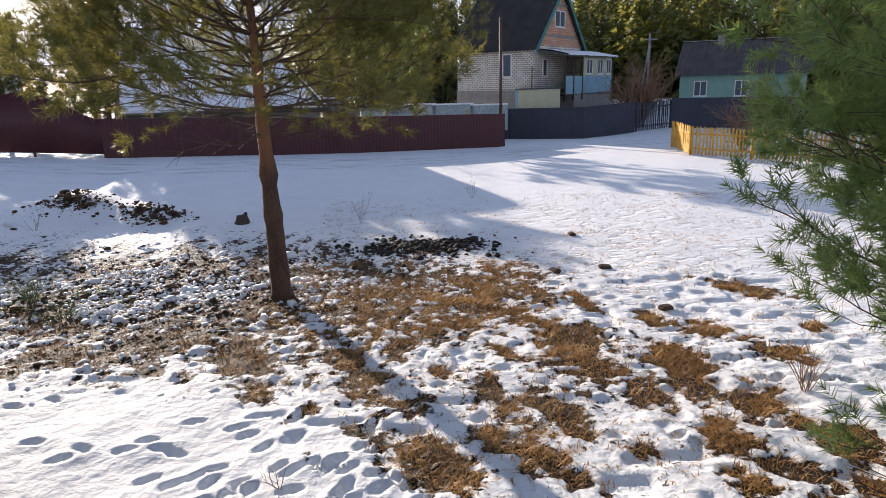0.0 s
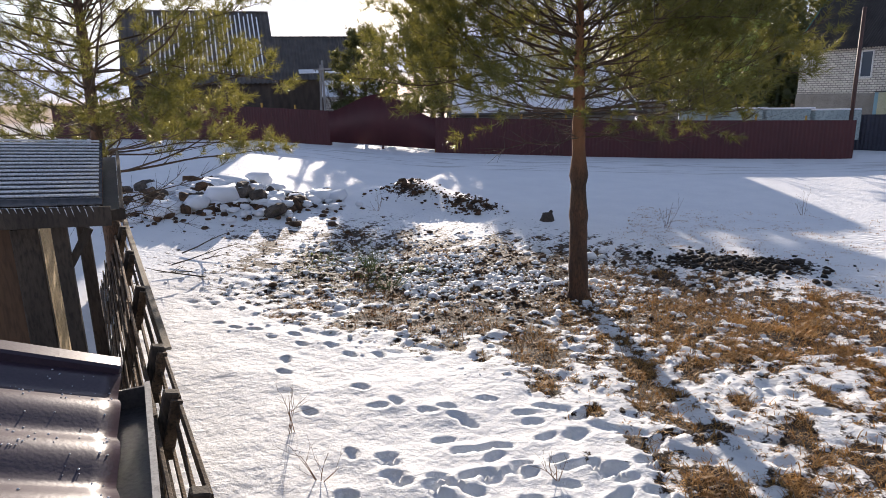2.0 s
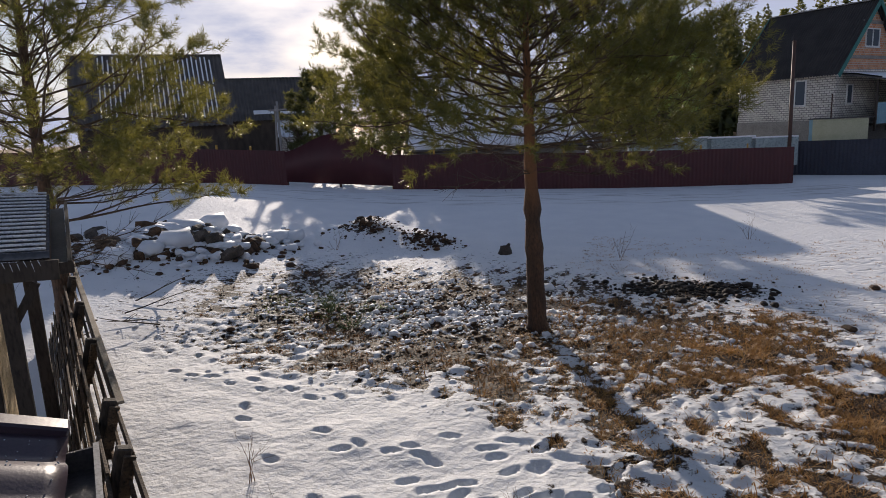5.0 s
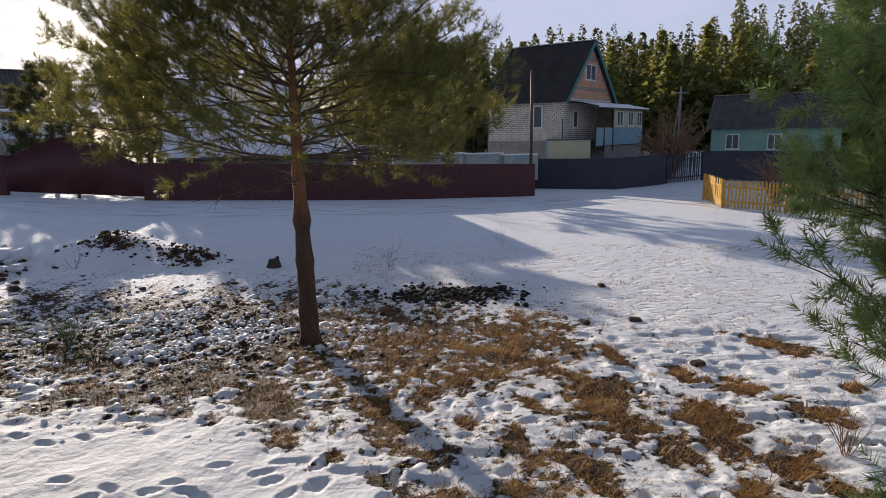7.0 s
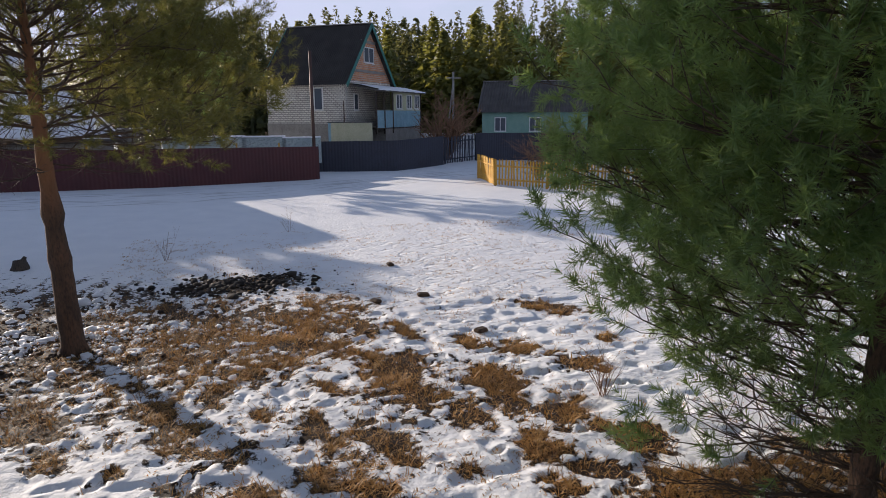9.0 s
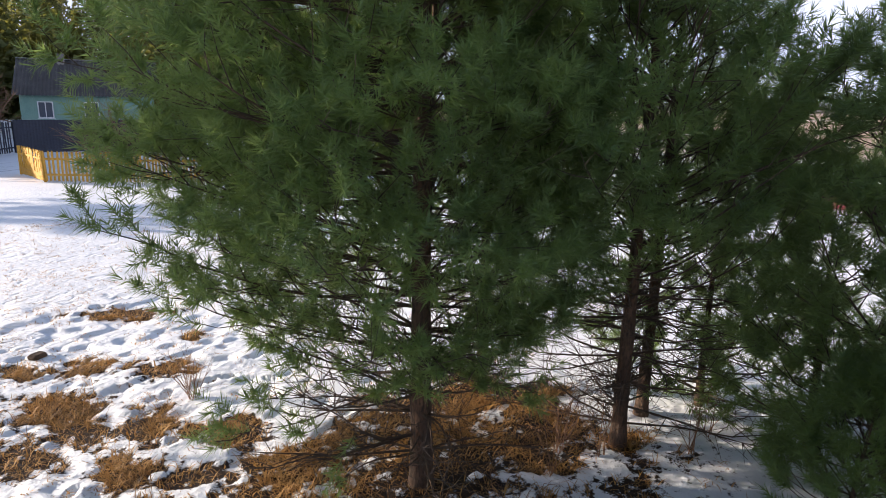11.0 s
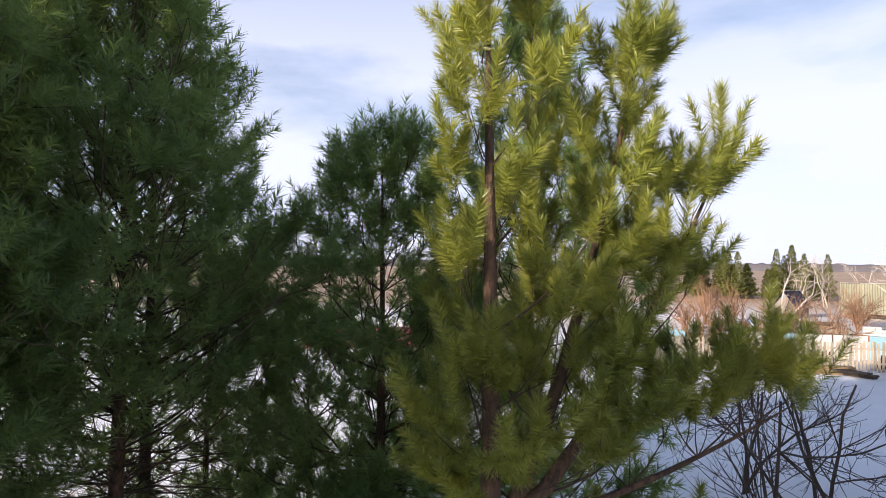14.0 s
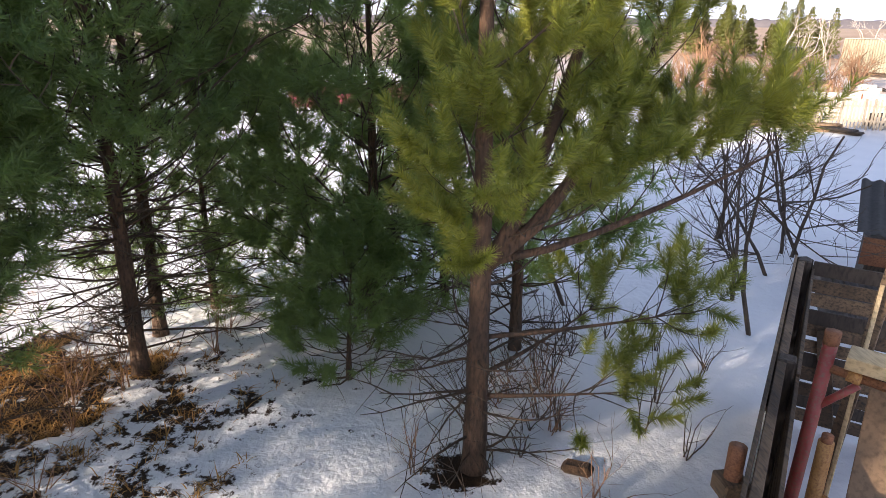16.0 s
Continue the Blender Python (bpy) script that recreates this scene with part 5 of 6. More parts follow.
def pole(name, at, h, r0, material, label, lean=(0, 0), arm=False):
    p = thing(name, at, label, "pole")
    part("shaft", Geo().tube([(0, 0, -0.2), (lean[0] / 2, lean[1] / 2, h / 2), (lean[0], lean[1], h)], [r0, r0 * 0.95, r0 * 0.85], 10), material, p, smooth=True)
    part("cap", Geo().tube([(lean[0], lean[1], h), (lean[0], lean[1], h + 0.05)], [r0 * 1.1, r0 * 0.6], 10), material, p)
    if arm:
        part("crossarm", Geo().box((lean[0], lean[1], h - 0.5), (1.4, 0.1, 0.1)), material, p)
    return p


pole("mast", (4.0, 44.2, gz(4.0, 44.2)), 7.9, 0.12, M_iron, "tall brown steel mast in front of the brick house")
pole("antenna_rod", (6.35, 46.0, 2.6), 2.4, 0.04, M_iron, "thin dark rod by the corner of the brick house")
pole("concrete_pole", (-26.5, 35.1, gz(-26.5, 35.1)), 5.0, 0.085, M_steelpost, "pale concrete pole behind the arched gate", arm=True)
pole("concrete_pole", (-27.3, 35.6, gz(-27.3, 35.6)), 4.7, 0.08, M_steelpost, "pale concrete brace pole behind the arched gate", lean=(0.5, -0.3))
pole("utility_pole", (18.2, 58.0, gz(18.2, 58.0)), 6.4, 0.11, M_steelpost, "weathered grey utility pole with a crossarm", arm=True)
pole("utility_pole", (17.6, 58.3, gz(17.6, 58.3)), 5.6, 0.09, M_steelpost, "slanting grey brace pole beside the utility pole", lean=(0.7, 0.0))


def picket_fence(pts, height, material, label, gap=0.13):
    f = thing("picket_fence", (pts[0][0], pts[0][1], gz(*pts[0])), label, "fence", "village fences")
    o = Vector(f.location)
    w = 0.085
    me = Geo().add([(-w / 2, -0.012, 0), (w / 2, -0.012, 0), (w / 2, 0.012, 0), (-w / 2, 0.012, 0), (-w / 2, -0.012, height - 0.06), (w / 2, -0.012, height - 0.06), (w / 2, 0.012, height - 0.06), (-w / 2, 0.012, height - 0.06), (0, -0.012, height), (0, 0.012, height)],
                   [(0, 1, 5, 8, 4), (3, 7, 9, 6, 2), (1, 2, 6, 5), (0, 4, 7, 3), (4, 8, 9, 7), (5, 6, 9, 8), (0, 3, 2, 1)]).mesh("picket", material)
    r = np.random.default_rng(4)
    for (x0, y0), (x1, y1) in zip(pts, pts[1:]):
        L = math.hypot(x1 - x0, y1 - y0)
        ang = math.atan2(y1 - y0, x1 - x0)
        step = gap if (x1, y1) != pts[1] or len(pts) < 3 else 0.092
        for i in range(int(L / step)):
            t = (i + 0.5) * step / L
            x, y = x0 + (x1 - x0) * t, y0 + (y1 - y0) * t
            ob = new("picket", me)
            ob.parent = f
            ob.location = Vector((x, y, gz(x, y) + 0.06 + r.normal(0, 0.012))) - o
            ob.rotation_euler = (r.normal(0, 0.015), r.normal(0, 0.02), ang)
        for zz in (0.35, height - 0.3):
            a, b = Vector((x0, y0, gz(x0, y0) + zz)) - o, Vector((x1, y1, gz(x1, y1) + zz)) - o
            part("rail", Geo().beam(a, b, 0.045, 0.08).box((a + b) / 2, (0.01, 0.01, 0.01)), material, f)
    for x, y in pts:
        part("post", Geo().box(Vector((x + 0.04, y + 0.09, gz(x, y) + height / 2)) - o, (0.1, 0.1, height + 0.1), None, 0.01), material, f)
    return f


picket_fence([(12.5, 35.2), (12.15, 31.6), (14.3, 29.8), (19.0, 26.0)], 1.35, M_yellow, "ochre-yellow painted picket fence round a garden corner", 0.165)
picket_fence([(13.3, 44.6), (16.0, 45.6)], 1.9, M_bluesheet, "dark slatted gate between sheet fences", 0.16)


def bare_bush(name, at, h, spread, stems, seed, label, material, thick=0.02, depth=3, cat="shrub", twig=1.0, base_z=None):
    """Leafless shrub or small tree: crooked stems that fork into fine twigs."""
    r = np.random.default_rng(seed)
    b = thing(name, (at[0], at[1], (gz(*at) if base_z is None else base_z) - 0.05), label, cat)
    wood, fine = Geo(), Geo()

    def grow(p, d, L, rad, lev):
        m = 4
        pts = bend(p, d, L, m, r, 0.15, 0.13)
        (wood if lev < 2 else fine).tube(pts, [rad * (1 - 0.5 * i / m) for i in range(m + 1)], 5 if lev == 0 else 3, False)
        if lev >= depth:
            return
        for q in range(int(r.integers(3, 6) * twig)):
            i = r.integers(1, m + 1)
            dv = (pts[i] - pts[i - 1]) / np.linalg.norm(pts[i] - pts[i - 1]) + r.normal(0, 0.55, 3)
            grow(pts[i], dv / np.linalg.norm(dv), L * r.uniform(0.4, 0.7), rad * 0.5, lev + 1)

    for s in range(stems):
        a = r.uniform(0, 2 * np.pi)
        q = r.uniform(0, 1) * spread / h
        d = np.array([math.cos(a) * q, math.sin(a) * q, 1.0])
        grow(np.array([r.normal(0, 0.05 * spread), r.normal(0, 0.05 * spread), 0]), d / np.linalg.norm(d), h * r.uniform(0.5, 0.75), thick, 0)
    tagged(part("stem", wood, material, b), kind="stuff")
    tagged(part("twig", fine, material, b, "fine bare twigs"), kind="stuff")
    return b


bare_bush("large_shrub", (14.0, 47.0), 4.4, 3.6, 34, 51, "big dense leafless reddish-brown shrub beside the house", M_shrub, 0.09, 3, twig=0.85)
bare_bush("garden_shrub", (15.6, 33.6), 2.4, 2.2, 16, 52, "leafless brown garden shrub behind the yellow pickets", M_shrub, 0.04, 3)
bare_bush("garden_shrub", (18.5, 36.5), 3.2, 2.2, 16, 53, "taller leafless brown shrub in the garden", M_shrub, 0.045, 3)
for k, (bx, by, bh) in enumerate([(-12.4, 39.5, 4.6), (-6.4, 42.0, 4.4), (-9.5, 41.0, 3.8), (-26.5, 37.0, 4.2), (-21.0, 41.0, 4.0)]):
    bare_bush("bare_fruit_tree", (bx, by), bh, 2.2, 3, 60 + k, "leafless fruit tree behind the red sheet fence", M_twiggrey, 0.07, 3, "tree", 1.2)

# houses on the far left, sheds behind the red fence
hl = house("slate_roof_house", (-36.5, 28.26, 2.0), 46.0, 8.82, 7.0, 3.2, 7.9, 0.3, M_darkwood, M_slate, M_darkwood, "dark timber house with a steep corrugated slate roof", eave=0.4, waves=30)
for tier in range(2):
    for i in range(25):
        x = 1.42 + i * 0.29
        za, zb = ((0.1, 1.75), (1.9, 3.3))[tier]
        y0, y1 = za + 0.12 * math.sin(i * 1.7 + tier), zb + 0.12 * math.sin(i * 2.3)
        part("snow_streak", Geo().beam((x, y0, 3.62 + y0 * 1.257), (x, y1, 3.62 + y1 * 1.257), 0.09, 0.03), M_snow, hl, "snow left in a groove of the roof")
hl2 = house("barn", (-40.4, 44.2, 2.2), 42.0, 8.8, 7.0, 3.4, 7.2, 0.3, M_darkwood, M_slate, M_darkwood, "dark barn with a worn corrugated roof", eave=0.4, waves=32)
for x0, x1, y0, y1 in ((3.6, 5.6, 0.0, 0.5), (5.9, 8.5, 0.0, 0.3)):
    ya = (y0 + y1) / 2
    part("snow_patch", Geo().beam((x0, ya, 3.83 + ya * 1.0), (x1, ya + 0.1, 3.83 + ya * 1.0), y1 - y0, 0.08, 0.03, up=(0, -0.7, 0.72)), M_snow, hl2, "leftover snow on the worn roof")
hw = house("white_cottage", (-32.4, 43.0, 2.0), 38.0, 4.2, 3.0, 2.0, 3.3, 0.2, M_whitebrick, M_snow, M_whitebrick, "small white cottage with snow on its roof", eave=0.3, waves=16)
window(hw, (2.6, 0, 1.3), 0.6, 0.8, sashes=1)
window(hw, (3.5, 0, 1.3), 0.6, 0.8, sashes=1)


def hip_house():
    """Grey house behind the red fence: broad snowy roof, hipped at one end, gabled at the other."""
    L, D, ze, zr, hip, ov = 11.0, 8.0, 2.5, 7.0, 3.2, 0.35
    h = thing("snow_roofed_house", (-17.95, 37.07, 0.6), "grey house with a broad steep snow-covered roof", "house", turn=18.7)
    part("wall", Geo().box((L / 2, D / 2, ze / 2 - 0.2), (L, D, ze + 0.4)), M_plaster, h)
    part("gable", Geo().add([(0.02, 0, ze), (0.02, D, ze), (0.02, D / 2, zr - 0.15), (0.2, 0, ze), (0.2, D, ze), (0.2, D / 2, zr - 0.15)],
                            [(0, 2, 1), (3, 4, 5), (0, 3, 5, 2), (1, 2, 5, 4), (0, 1, 4, 3)]), M_darkwood, h, "dark boarded gable")
    z0 = ze - ov * (zr - ze) / (D / 2)
    a, b, c, d = (-ov, -ov, z0), (L + ov, -ov, z0), (L + ov, D + ov, z0), (-ov, D + ov, z0)
    p, q = (-ov, D / 2, zr), (L - hip, D / 2, zr)
    for name, ring in (("roof", (a, b, q, p)), ("roof", (c, d, p, q)), ("hip", (b, c, q))):
        vs = [Vector(v) for v in ring]
        up = (vs[1] - vs[0]).cross(vs[2] - vs[0]).normalized() * 0.1
        n = len(vs)
        low = part(name, Geo().add(vs + [v + up for v in vs], [tuple(reversed(range(n))), tuple(range(n, 2 * n))] + [(k, (k + 1) % n, n + (k + 1) % n, n + k) for k in range(n)]), M_slate, h)
        m = sum(vs, Vector()) / n
        sv = [v + (m - v) * 0.035 + up for v in vs]
        part("snow_layer", Geo().add(sv + [v + up * 1.3 + (m - v) * 0.03 for v in sv], [tuple(reversed(range(n))), tuple(range(n, 2 * n))] + [(k, (k + 1) % n, n + (k + 1) % n, n + k) for k in range(n)]), M_snow, low, "smooth snow layer")
    part("fascia", Geo().beam((-ov, -ov - 0.02, z0), (L + ov, -ov - 0.02, z0), 0.04, 0.16), M_darkwood, h)
    return h


hip_house()
gs = thing("grey_panel_wall", (-7.6, 42.6, 0.9), "pale grey panel shed wall behind the red fence", "shed", turn=8)
for i, (w, h) in enumerate([(2.2, 2.4), (2.2, 1.85), (2.4, 1.85), (2.6, 1.8), (2.4, 1.7)]):
    part("panel", Geo().box((i * 2.45 + 1.1, 0, h / 2), (w + 0.2, 0.1, h)), M_paleteal if i else M_plaster, gs)
    part("snow_ridge", Geo().box((i * 2.45 + 1.1, 0, h + 0.04), (w + 0.2, 0.2, 0.09), None, 0.03), M_snow, gs)
hg = house("green_house", (19.4, 53.5, 1.0), -28.0, 9.0, 7.0, 3.1, 5.9, 0.35, M_green, M_slate, M_green, "pale green village house with a grey slate roof", eave=0.4, waves=40)
window(hg, (1.6, 0, 2.2), 1.0, 1.2)
window(hg, (4.6, 0, 2.2), 1.0, 1.2)
part("chimney", Geo().box((2.6, 3.2, 5.9), (0.5, 0.5, 1.0)), M_plaster, hg)
wf = thing("white_board_fence", (16.4, 50.0, 1.4), "low white board fence beside the shrub", "fence", "village fences", turn=-15)
for i in range(12):
    part("board", Geo().box((i * 0.62 - 3, 0, 0.55), (0.56, 0.03, 1.3)), M_white, wf)

# ================= the plank fence below =================
UX, UY = 0.795, -0.607          # along the fence, from the shed towards the scaffold
IX, IY = -0.607, -0.795         # inwards, to the house


def along(s, o=0.0, z=0.0):
    return Vector((UX * s + IX * o, UY * s + IY * o, z))


def plank_fence(s0, s1, height, label, seed, off=0.0):
    """Boards nailed to both sides of posts along the house line."""
    r = np.random.default_rng(seed)
    f = thing("plank_fence", along(s0, off), label, "fence", "plank fences")
    o = along(s0, off)
    n = max(1, round((s1 - s0) / 2.3))
    L = (s1 - s0) / n
    for i in range(n + 1):
        p = along(s0 + L * i, off) - o
        z = gz(*(along(s0 + L * i, off).xy))
        part("post", Geo().box(p + Vector((0, 0, z + height / 2)), (0.13, 0.12, height + 0.12), Matrix.Rotation(math.atan2(UY, UX), 3, "Z"), 0.012), M_darkwood, f)
    rows = 10
    for i in range(n):
        for side in (-1, 1):
            for k in range(rows):
                z = 0.12 + (height - 0.15) * k / (rows - 1) - (0.08 if side > 0 else 0) + r.normal(0, 0.012)
                a = along(s0 + L * i - 0.1 * r.random(), off + side * 0.085, z + r.normal(0, 0.012)) - o
                b = along(s0 + L * (i + 1) + 0.1 * r.random(), off + side * 0.085, z + r.normal(0, 0.012)) - o
                part("plank", Geo().beam(a, b, 0.026, r.uniform(0.13, 0.165), 0.004), M_oldwood, f)
    part("cap_rail", Geo().beam(along(s0, off - 0.03, height + 0.02) - o, along(s1, off - 0.03, height + 0.02) - o, 0.06, 0.03, 0.005), M_oldwood, f, "bleached grey cap rail")
    return f


plank_fence(2.6, 7.3, 1.8, "dark weathered plank fence of the scaffold yard", 92)


def leaning_fence():
    """The old fence beside the shed, leaning outwards, boards with gaps on both sides of its posts."""
    r = np.random.default_rng(94)
    d, inw = Vector((0.822, -0.570, 0)), Vector((-0.570, -0.822, 0))
    c = Vector((-10.74, 7.69, 0))
    f = thing("plank_fence", c, "old weathered plank fence leaning outwards beside the shed", "fence", "plank fences")
    L, top, tilt = 9.3, 1.75, 0.27

    def at(s, z, off=0.0):
        return d * s + inw * ((top - z) * tilt + off) + Vector((0, 0, z))

    edges = [-2.6, -0.3, 2.0, 4.3, 6.6, 7.75, L]
    for s0 in edges:
        part("post", Geo().beam(at(s0, -0.1), at(s0, top + 0.09), 0.11, 0.12, 0.012), M_darkwood, f)
        part("post_cleat", Geo().beam(at(s0 + 0.09, top - 0.45, -0.04), at(s0 + 0.09, top + 0.04, -0.04), 0.05, 0.09, 0.006), M_oldwood, f)
    for s0, s1 in zip(edges, edges[1:]):
        for side in (-1, 1):
            for k in range(9):
                z = 0.16 + (top - 0.2) * k / 8 - (0.1 if side > 0 else 0) + r.normal(0, 0.012)
                a, b = at(s0 - 0.06, z + r.normal(0, 0.015), side * 0.085), at(s1 + 0.06 * r.random(), z + r.normal(0, 0.015), side * 0.085)
                part("plank", Geo().beam(a, b, 0.028, r.uniform(0.11, 0.145), 0.004), M_oldwood, f)
    part("cap_rail", Geo().beam(at(-2.6, top + 0.03, -0.1), at(6.6, top + 0.03, -0.1), 0.07, 0.03, 0.005), M_slat, f, "bleached grey cap rail")


leaning_fence()


def cross_fence():
    """The fence's return at the far end of the yard."""
    r = np.random.default_rng(93)
    c = along(7.3)
    f = thing("plank_fence", c, "sunlit plank fence closing the yard", "fence", "plank fences")
    for k in range(11):
        z = 0.1 + 1.65 * k / 10
        a, b = Vector((IX * 0.08, IY * 0.08, z + r.normal(0, 0.01))), Vector((IX * 3.6, IY * 3.6, z + r.normal(0, 0.015)))
        part("plank", Geo().beam(a, b, 0.026, r.uniform(0.13, 0.155), 0.004), M_oldwood if k % 3 != 1 else M_darkwood, f)
    for o in (0.0, 1.8, 3.6):
        part("post", Geo().box((IX * o + UX * 0.09, IY * o + UY * 0.09, 0.9), (0.12, 0.12, 1.85), None, 0.012), M_darkwood, f)
    part("brace", Geo().beam((IX * 0.5 - UX * 0.1, IY * 0.5 - UY * 0.1, 0.1), (IX * 0.3 - UX * 0.06, IY * 0.3 - UY * 0.06, 1.15), 0.03, 0.14, 0.004), M_oldwood, f)


cross_fence()

# ---- scaffold pipes and boards in the yard ----
def scaffold():
    t = thing("pipe_trestle", (3.66, -3.07, 0), "red and rust painted pipe trestle standing in the yard", "trestle")
    o = Vector((3.66, -3.07, 0))
    R = Vector((-0.69, -0.72, 0))      # across the view
    part("upright", Geo().tube([(0.02, 0.02, 0), (0.0, 0.0, 2.13)], [0.045, 0.045], 14), M_pipe_red, t, smooth=True)
    part("collar", Geo().tube([(0, 0, 2.1), (0, 0, 2.19)], [0.05, 0.05], 14), M_rust, t, "bare steel pipe end", smooth=True)
    part("crossbar", Geo().tube([(0, 0, 1.93), R * 1.6 + Vector((0, 0, 1.80))], [0.03, 0.03], 12), M_rust, t, smooth=True)
    part("brace", Geo().tube([(0, 0, 1.62), R * 0.2 + Vector((0, 0, 1.86))], [0.027, 0.027], 10), M_pipe_red, t, smooth=True)
    part("clamp", Geo().tube([R * 0.13 + Vector((0, 0, 1.92)), R * 0.21 + Vector((0, 0, 1.91))], [0.045, 0.045], 12), M_pipe_orange, t, "ochre clamp", smooth=True)
    u = thing("pipe_stand", (3.42, -3.0, 0), "orange rust-flecked pipe stand with a side stub", "trestle")
    part("upright", Geo().tube([(-0.02, 0.0, 0), (0, 0, 1.52)], [0.048, 0.048], 14), M_pipe_orange, u, smooth=True)
    part("stub", Geo().tube([(0, 0, 1.1), R * 0.24 + Vector((0, 0, 1.02))], [0.04, 0.04], 12), M_pipe_orange, u, smooth=True)
    part("pipe_end", Geo().tube([(0, 0, 1.5), (0, 0, 1.57)], [0.036, 0.036], 12), M_rust, u, smooth=True)


scaffold()


def board(at, q, w, h, material, label, name="board", up=(0, 0, 1)):
    b = thing(name, at, label, "board", "boards in the yard")
    part("plank", Geo().beam((0, 0, 0), Vector(q) - Vector(at), w, h, 0.006, up), material, b)
    for k in (0.0, 1.0):
        part("end_grain", Geo().beam(Vector((0, 0, 0)).lerp(Vector(q) - Vector(at), k * 0.999), Vector((0, 0, 0)).lerp(Vector(q) - Vector(at), k * 0.999 + 0.002), w * 0.96, h * 0.94, 0, up), material, b)
    return b


board((3.62, -3.18, 2.02), (2.6, -4.2, 1.99), 0.22, 0.09, M_freshwood, "thick fresh-sawn board resting on the trestle")
board((4.05, -3.9, 2.34), (3.2, -4.8, 2.33), 0.22, 0.09, M_freshwood, "second fresh-sawn board at the far trestle")
board((3.59, -3.72, 1.68), (2.60, -2.83, 0.79), 0.5, 0.035, M_board, "wide brown board leaning against the trestle", up=(-0.40, 0.39, 0.83))
board((4.25, -3.95, 2.5), (3.62, -3.2, 0.6), 0.09, 0.05, M_oldwood, "grey batten leaning across the trestle")
board((4.1, -3.75, 2.3), (3.38, -3.05, 0.5), 0.03, 0.03, M_freshwood, "thin stick leaning across the trestle")
pp = thing("pipe_stub", along(3.72, -0.16, 1.5), "rusty pipe end on a block beside the fence", "pipe")
part("pipe", Geo().tube([(0, 0, -1.5), (0, 0, 0.32)], [0.05, 0.05], 14), M_rust, pp, smooth=True)
part("block", Geo().box((0.0, 0.0, 0.05), (0.16, 0.16, 0.12), None, 0.01), M_oldwood, pp)

# ---- sheet-roofed shed ----
def shed():
    s = thing("lean_to_shed", along(-6.4, 0.4), "timber lean-to shed with a corrugated sheet roof and gutter", "shed")
    o = along(-6.4, 0.4)
    fr, br = Vector((-5.25, 3.56, 3.30)), Vector((-6.85, 4.78, 3.68))
    inn = Vector((IX, IY, 0.065))
    corrugated(fr - o, br - o, fr + inn * 3.2 - o, br + inn * 3.2 - o, 16, 0.05, M_sheet, "roof", s)
    # pale strips on the wave crests stand in for sun glints
    for i in range(16):
        e = (fr - o).lerp(br - o, (i + 0.75) / 16) + Vector((0, 0, 0.046))
        part("glint_streak", Geo().beam(e + inn * 0.02, e + inn * 3.18, 0.04, 0.02, 0.006), M_ice_and_glint, s, "pale strip painting a sun glint along a wave of the sheets")
    part("fascia", Geo().beam(fr + inn * -0.05 + Vector((0.01, 0.0, -0.11)) - o, fr + inn * 3.2 + Vector((0.01, 0.0, -0.11)) - o, 0.035, 0.17, 0.004), M_darkwood, s, "grey weathered fascia board")
    # open box gutter
    ga, gb = Vector((-5.38, 3.72, 3.14)) - o, Vector((-6.89, 4.87, 3.52)) - o
    part("gutter_floor", Geo().beam(ga, gb, 0.13, 0.02), M_gutter, s, "wet gutter floor")
    d = Vector((-IX, -IY, 0)) * 0.09
    part("gutter_side", Geo().beam(ga + d + Vector((0, 0, 0.03)), gb + d + Vector((0, 0, 0.03)), 0.03, 0.1), M_darkwood, s, "dark outer gutter board")
    part("gutter_end", Geo().beam(ga - d * 1.6 + Vector((0, 0, 0.02)), ga + d * 1.3 + Vector((0, 0, 0.02)), 0.03, 0.1), M_darkwood, s)
    turn = Matrix.Rotation(math.atan2(UY, UX), 3, "Z")
    for sp_, op_, w in ((-6.6, 0.73, 0.12), (-6.68, 1.0, 0.21), (-6.68, 3.4, 0.14), (-9.1, 0.73, 0.14), (-9.1, 3.4, 0.14)):
        part("post", Geo().box(along(sp_, op_) - o + Vector((0, 0, 1.55)), (0.12, w, 3.1), turn, 0.01), M_darkwood, s)
    part("panel", Geo().box(along(-6.75, 2.25) - o + Vector((0, 0, 1.5)), (0.03, 2.28, 3.3), turn), M_ply, s, "brown plywood wall panel")
    # bright wood colour stands in for sun on this side wall
    for k in range(3):
        part("side_board", Geo().box(along(-7.1 - 0.52 * k, 0.97) - o + Vector((0, 0, 1.5)), (0.50, 0.03, 3.1), turn, 0.004), M_freshwood, s, "side board in bright wood for its sunlit look")
    part("knee_brace", Geo().beam(along(-6.6, 0.70, 2.72) - o, along(-6.6, 0.50, 3.05) - o, 0.05, 0.07), M_darkwood, s)
    # frayed ice along the front edge
    r = np.random.default_rng(8)
    g = Geo()
    for i in range(60):
        p = fr + inn * (0.1 + 3.0 * i / 60) + Vector((0.02, 0.0, -0.02)) - o
        g.tube([p, p + Vector((0.03, 0.0, -r.uniform(0.03, 0.09)))], [0.007, 0.001], 4, False)
    tagged(part("ice_fringe", g, M_ice_and_glint, s, "row of tiny icicles under the eave"), kind="stuff")


shed()


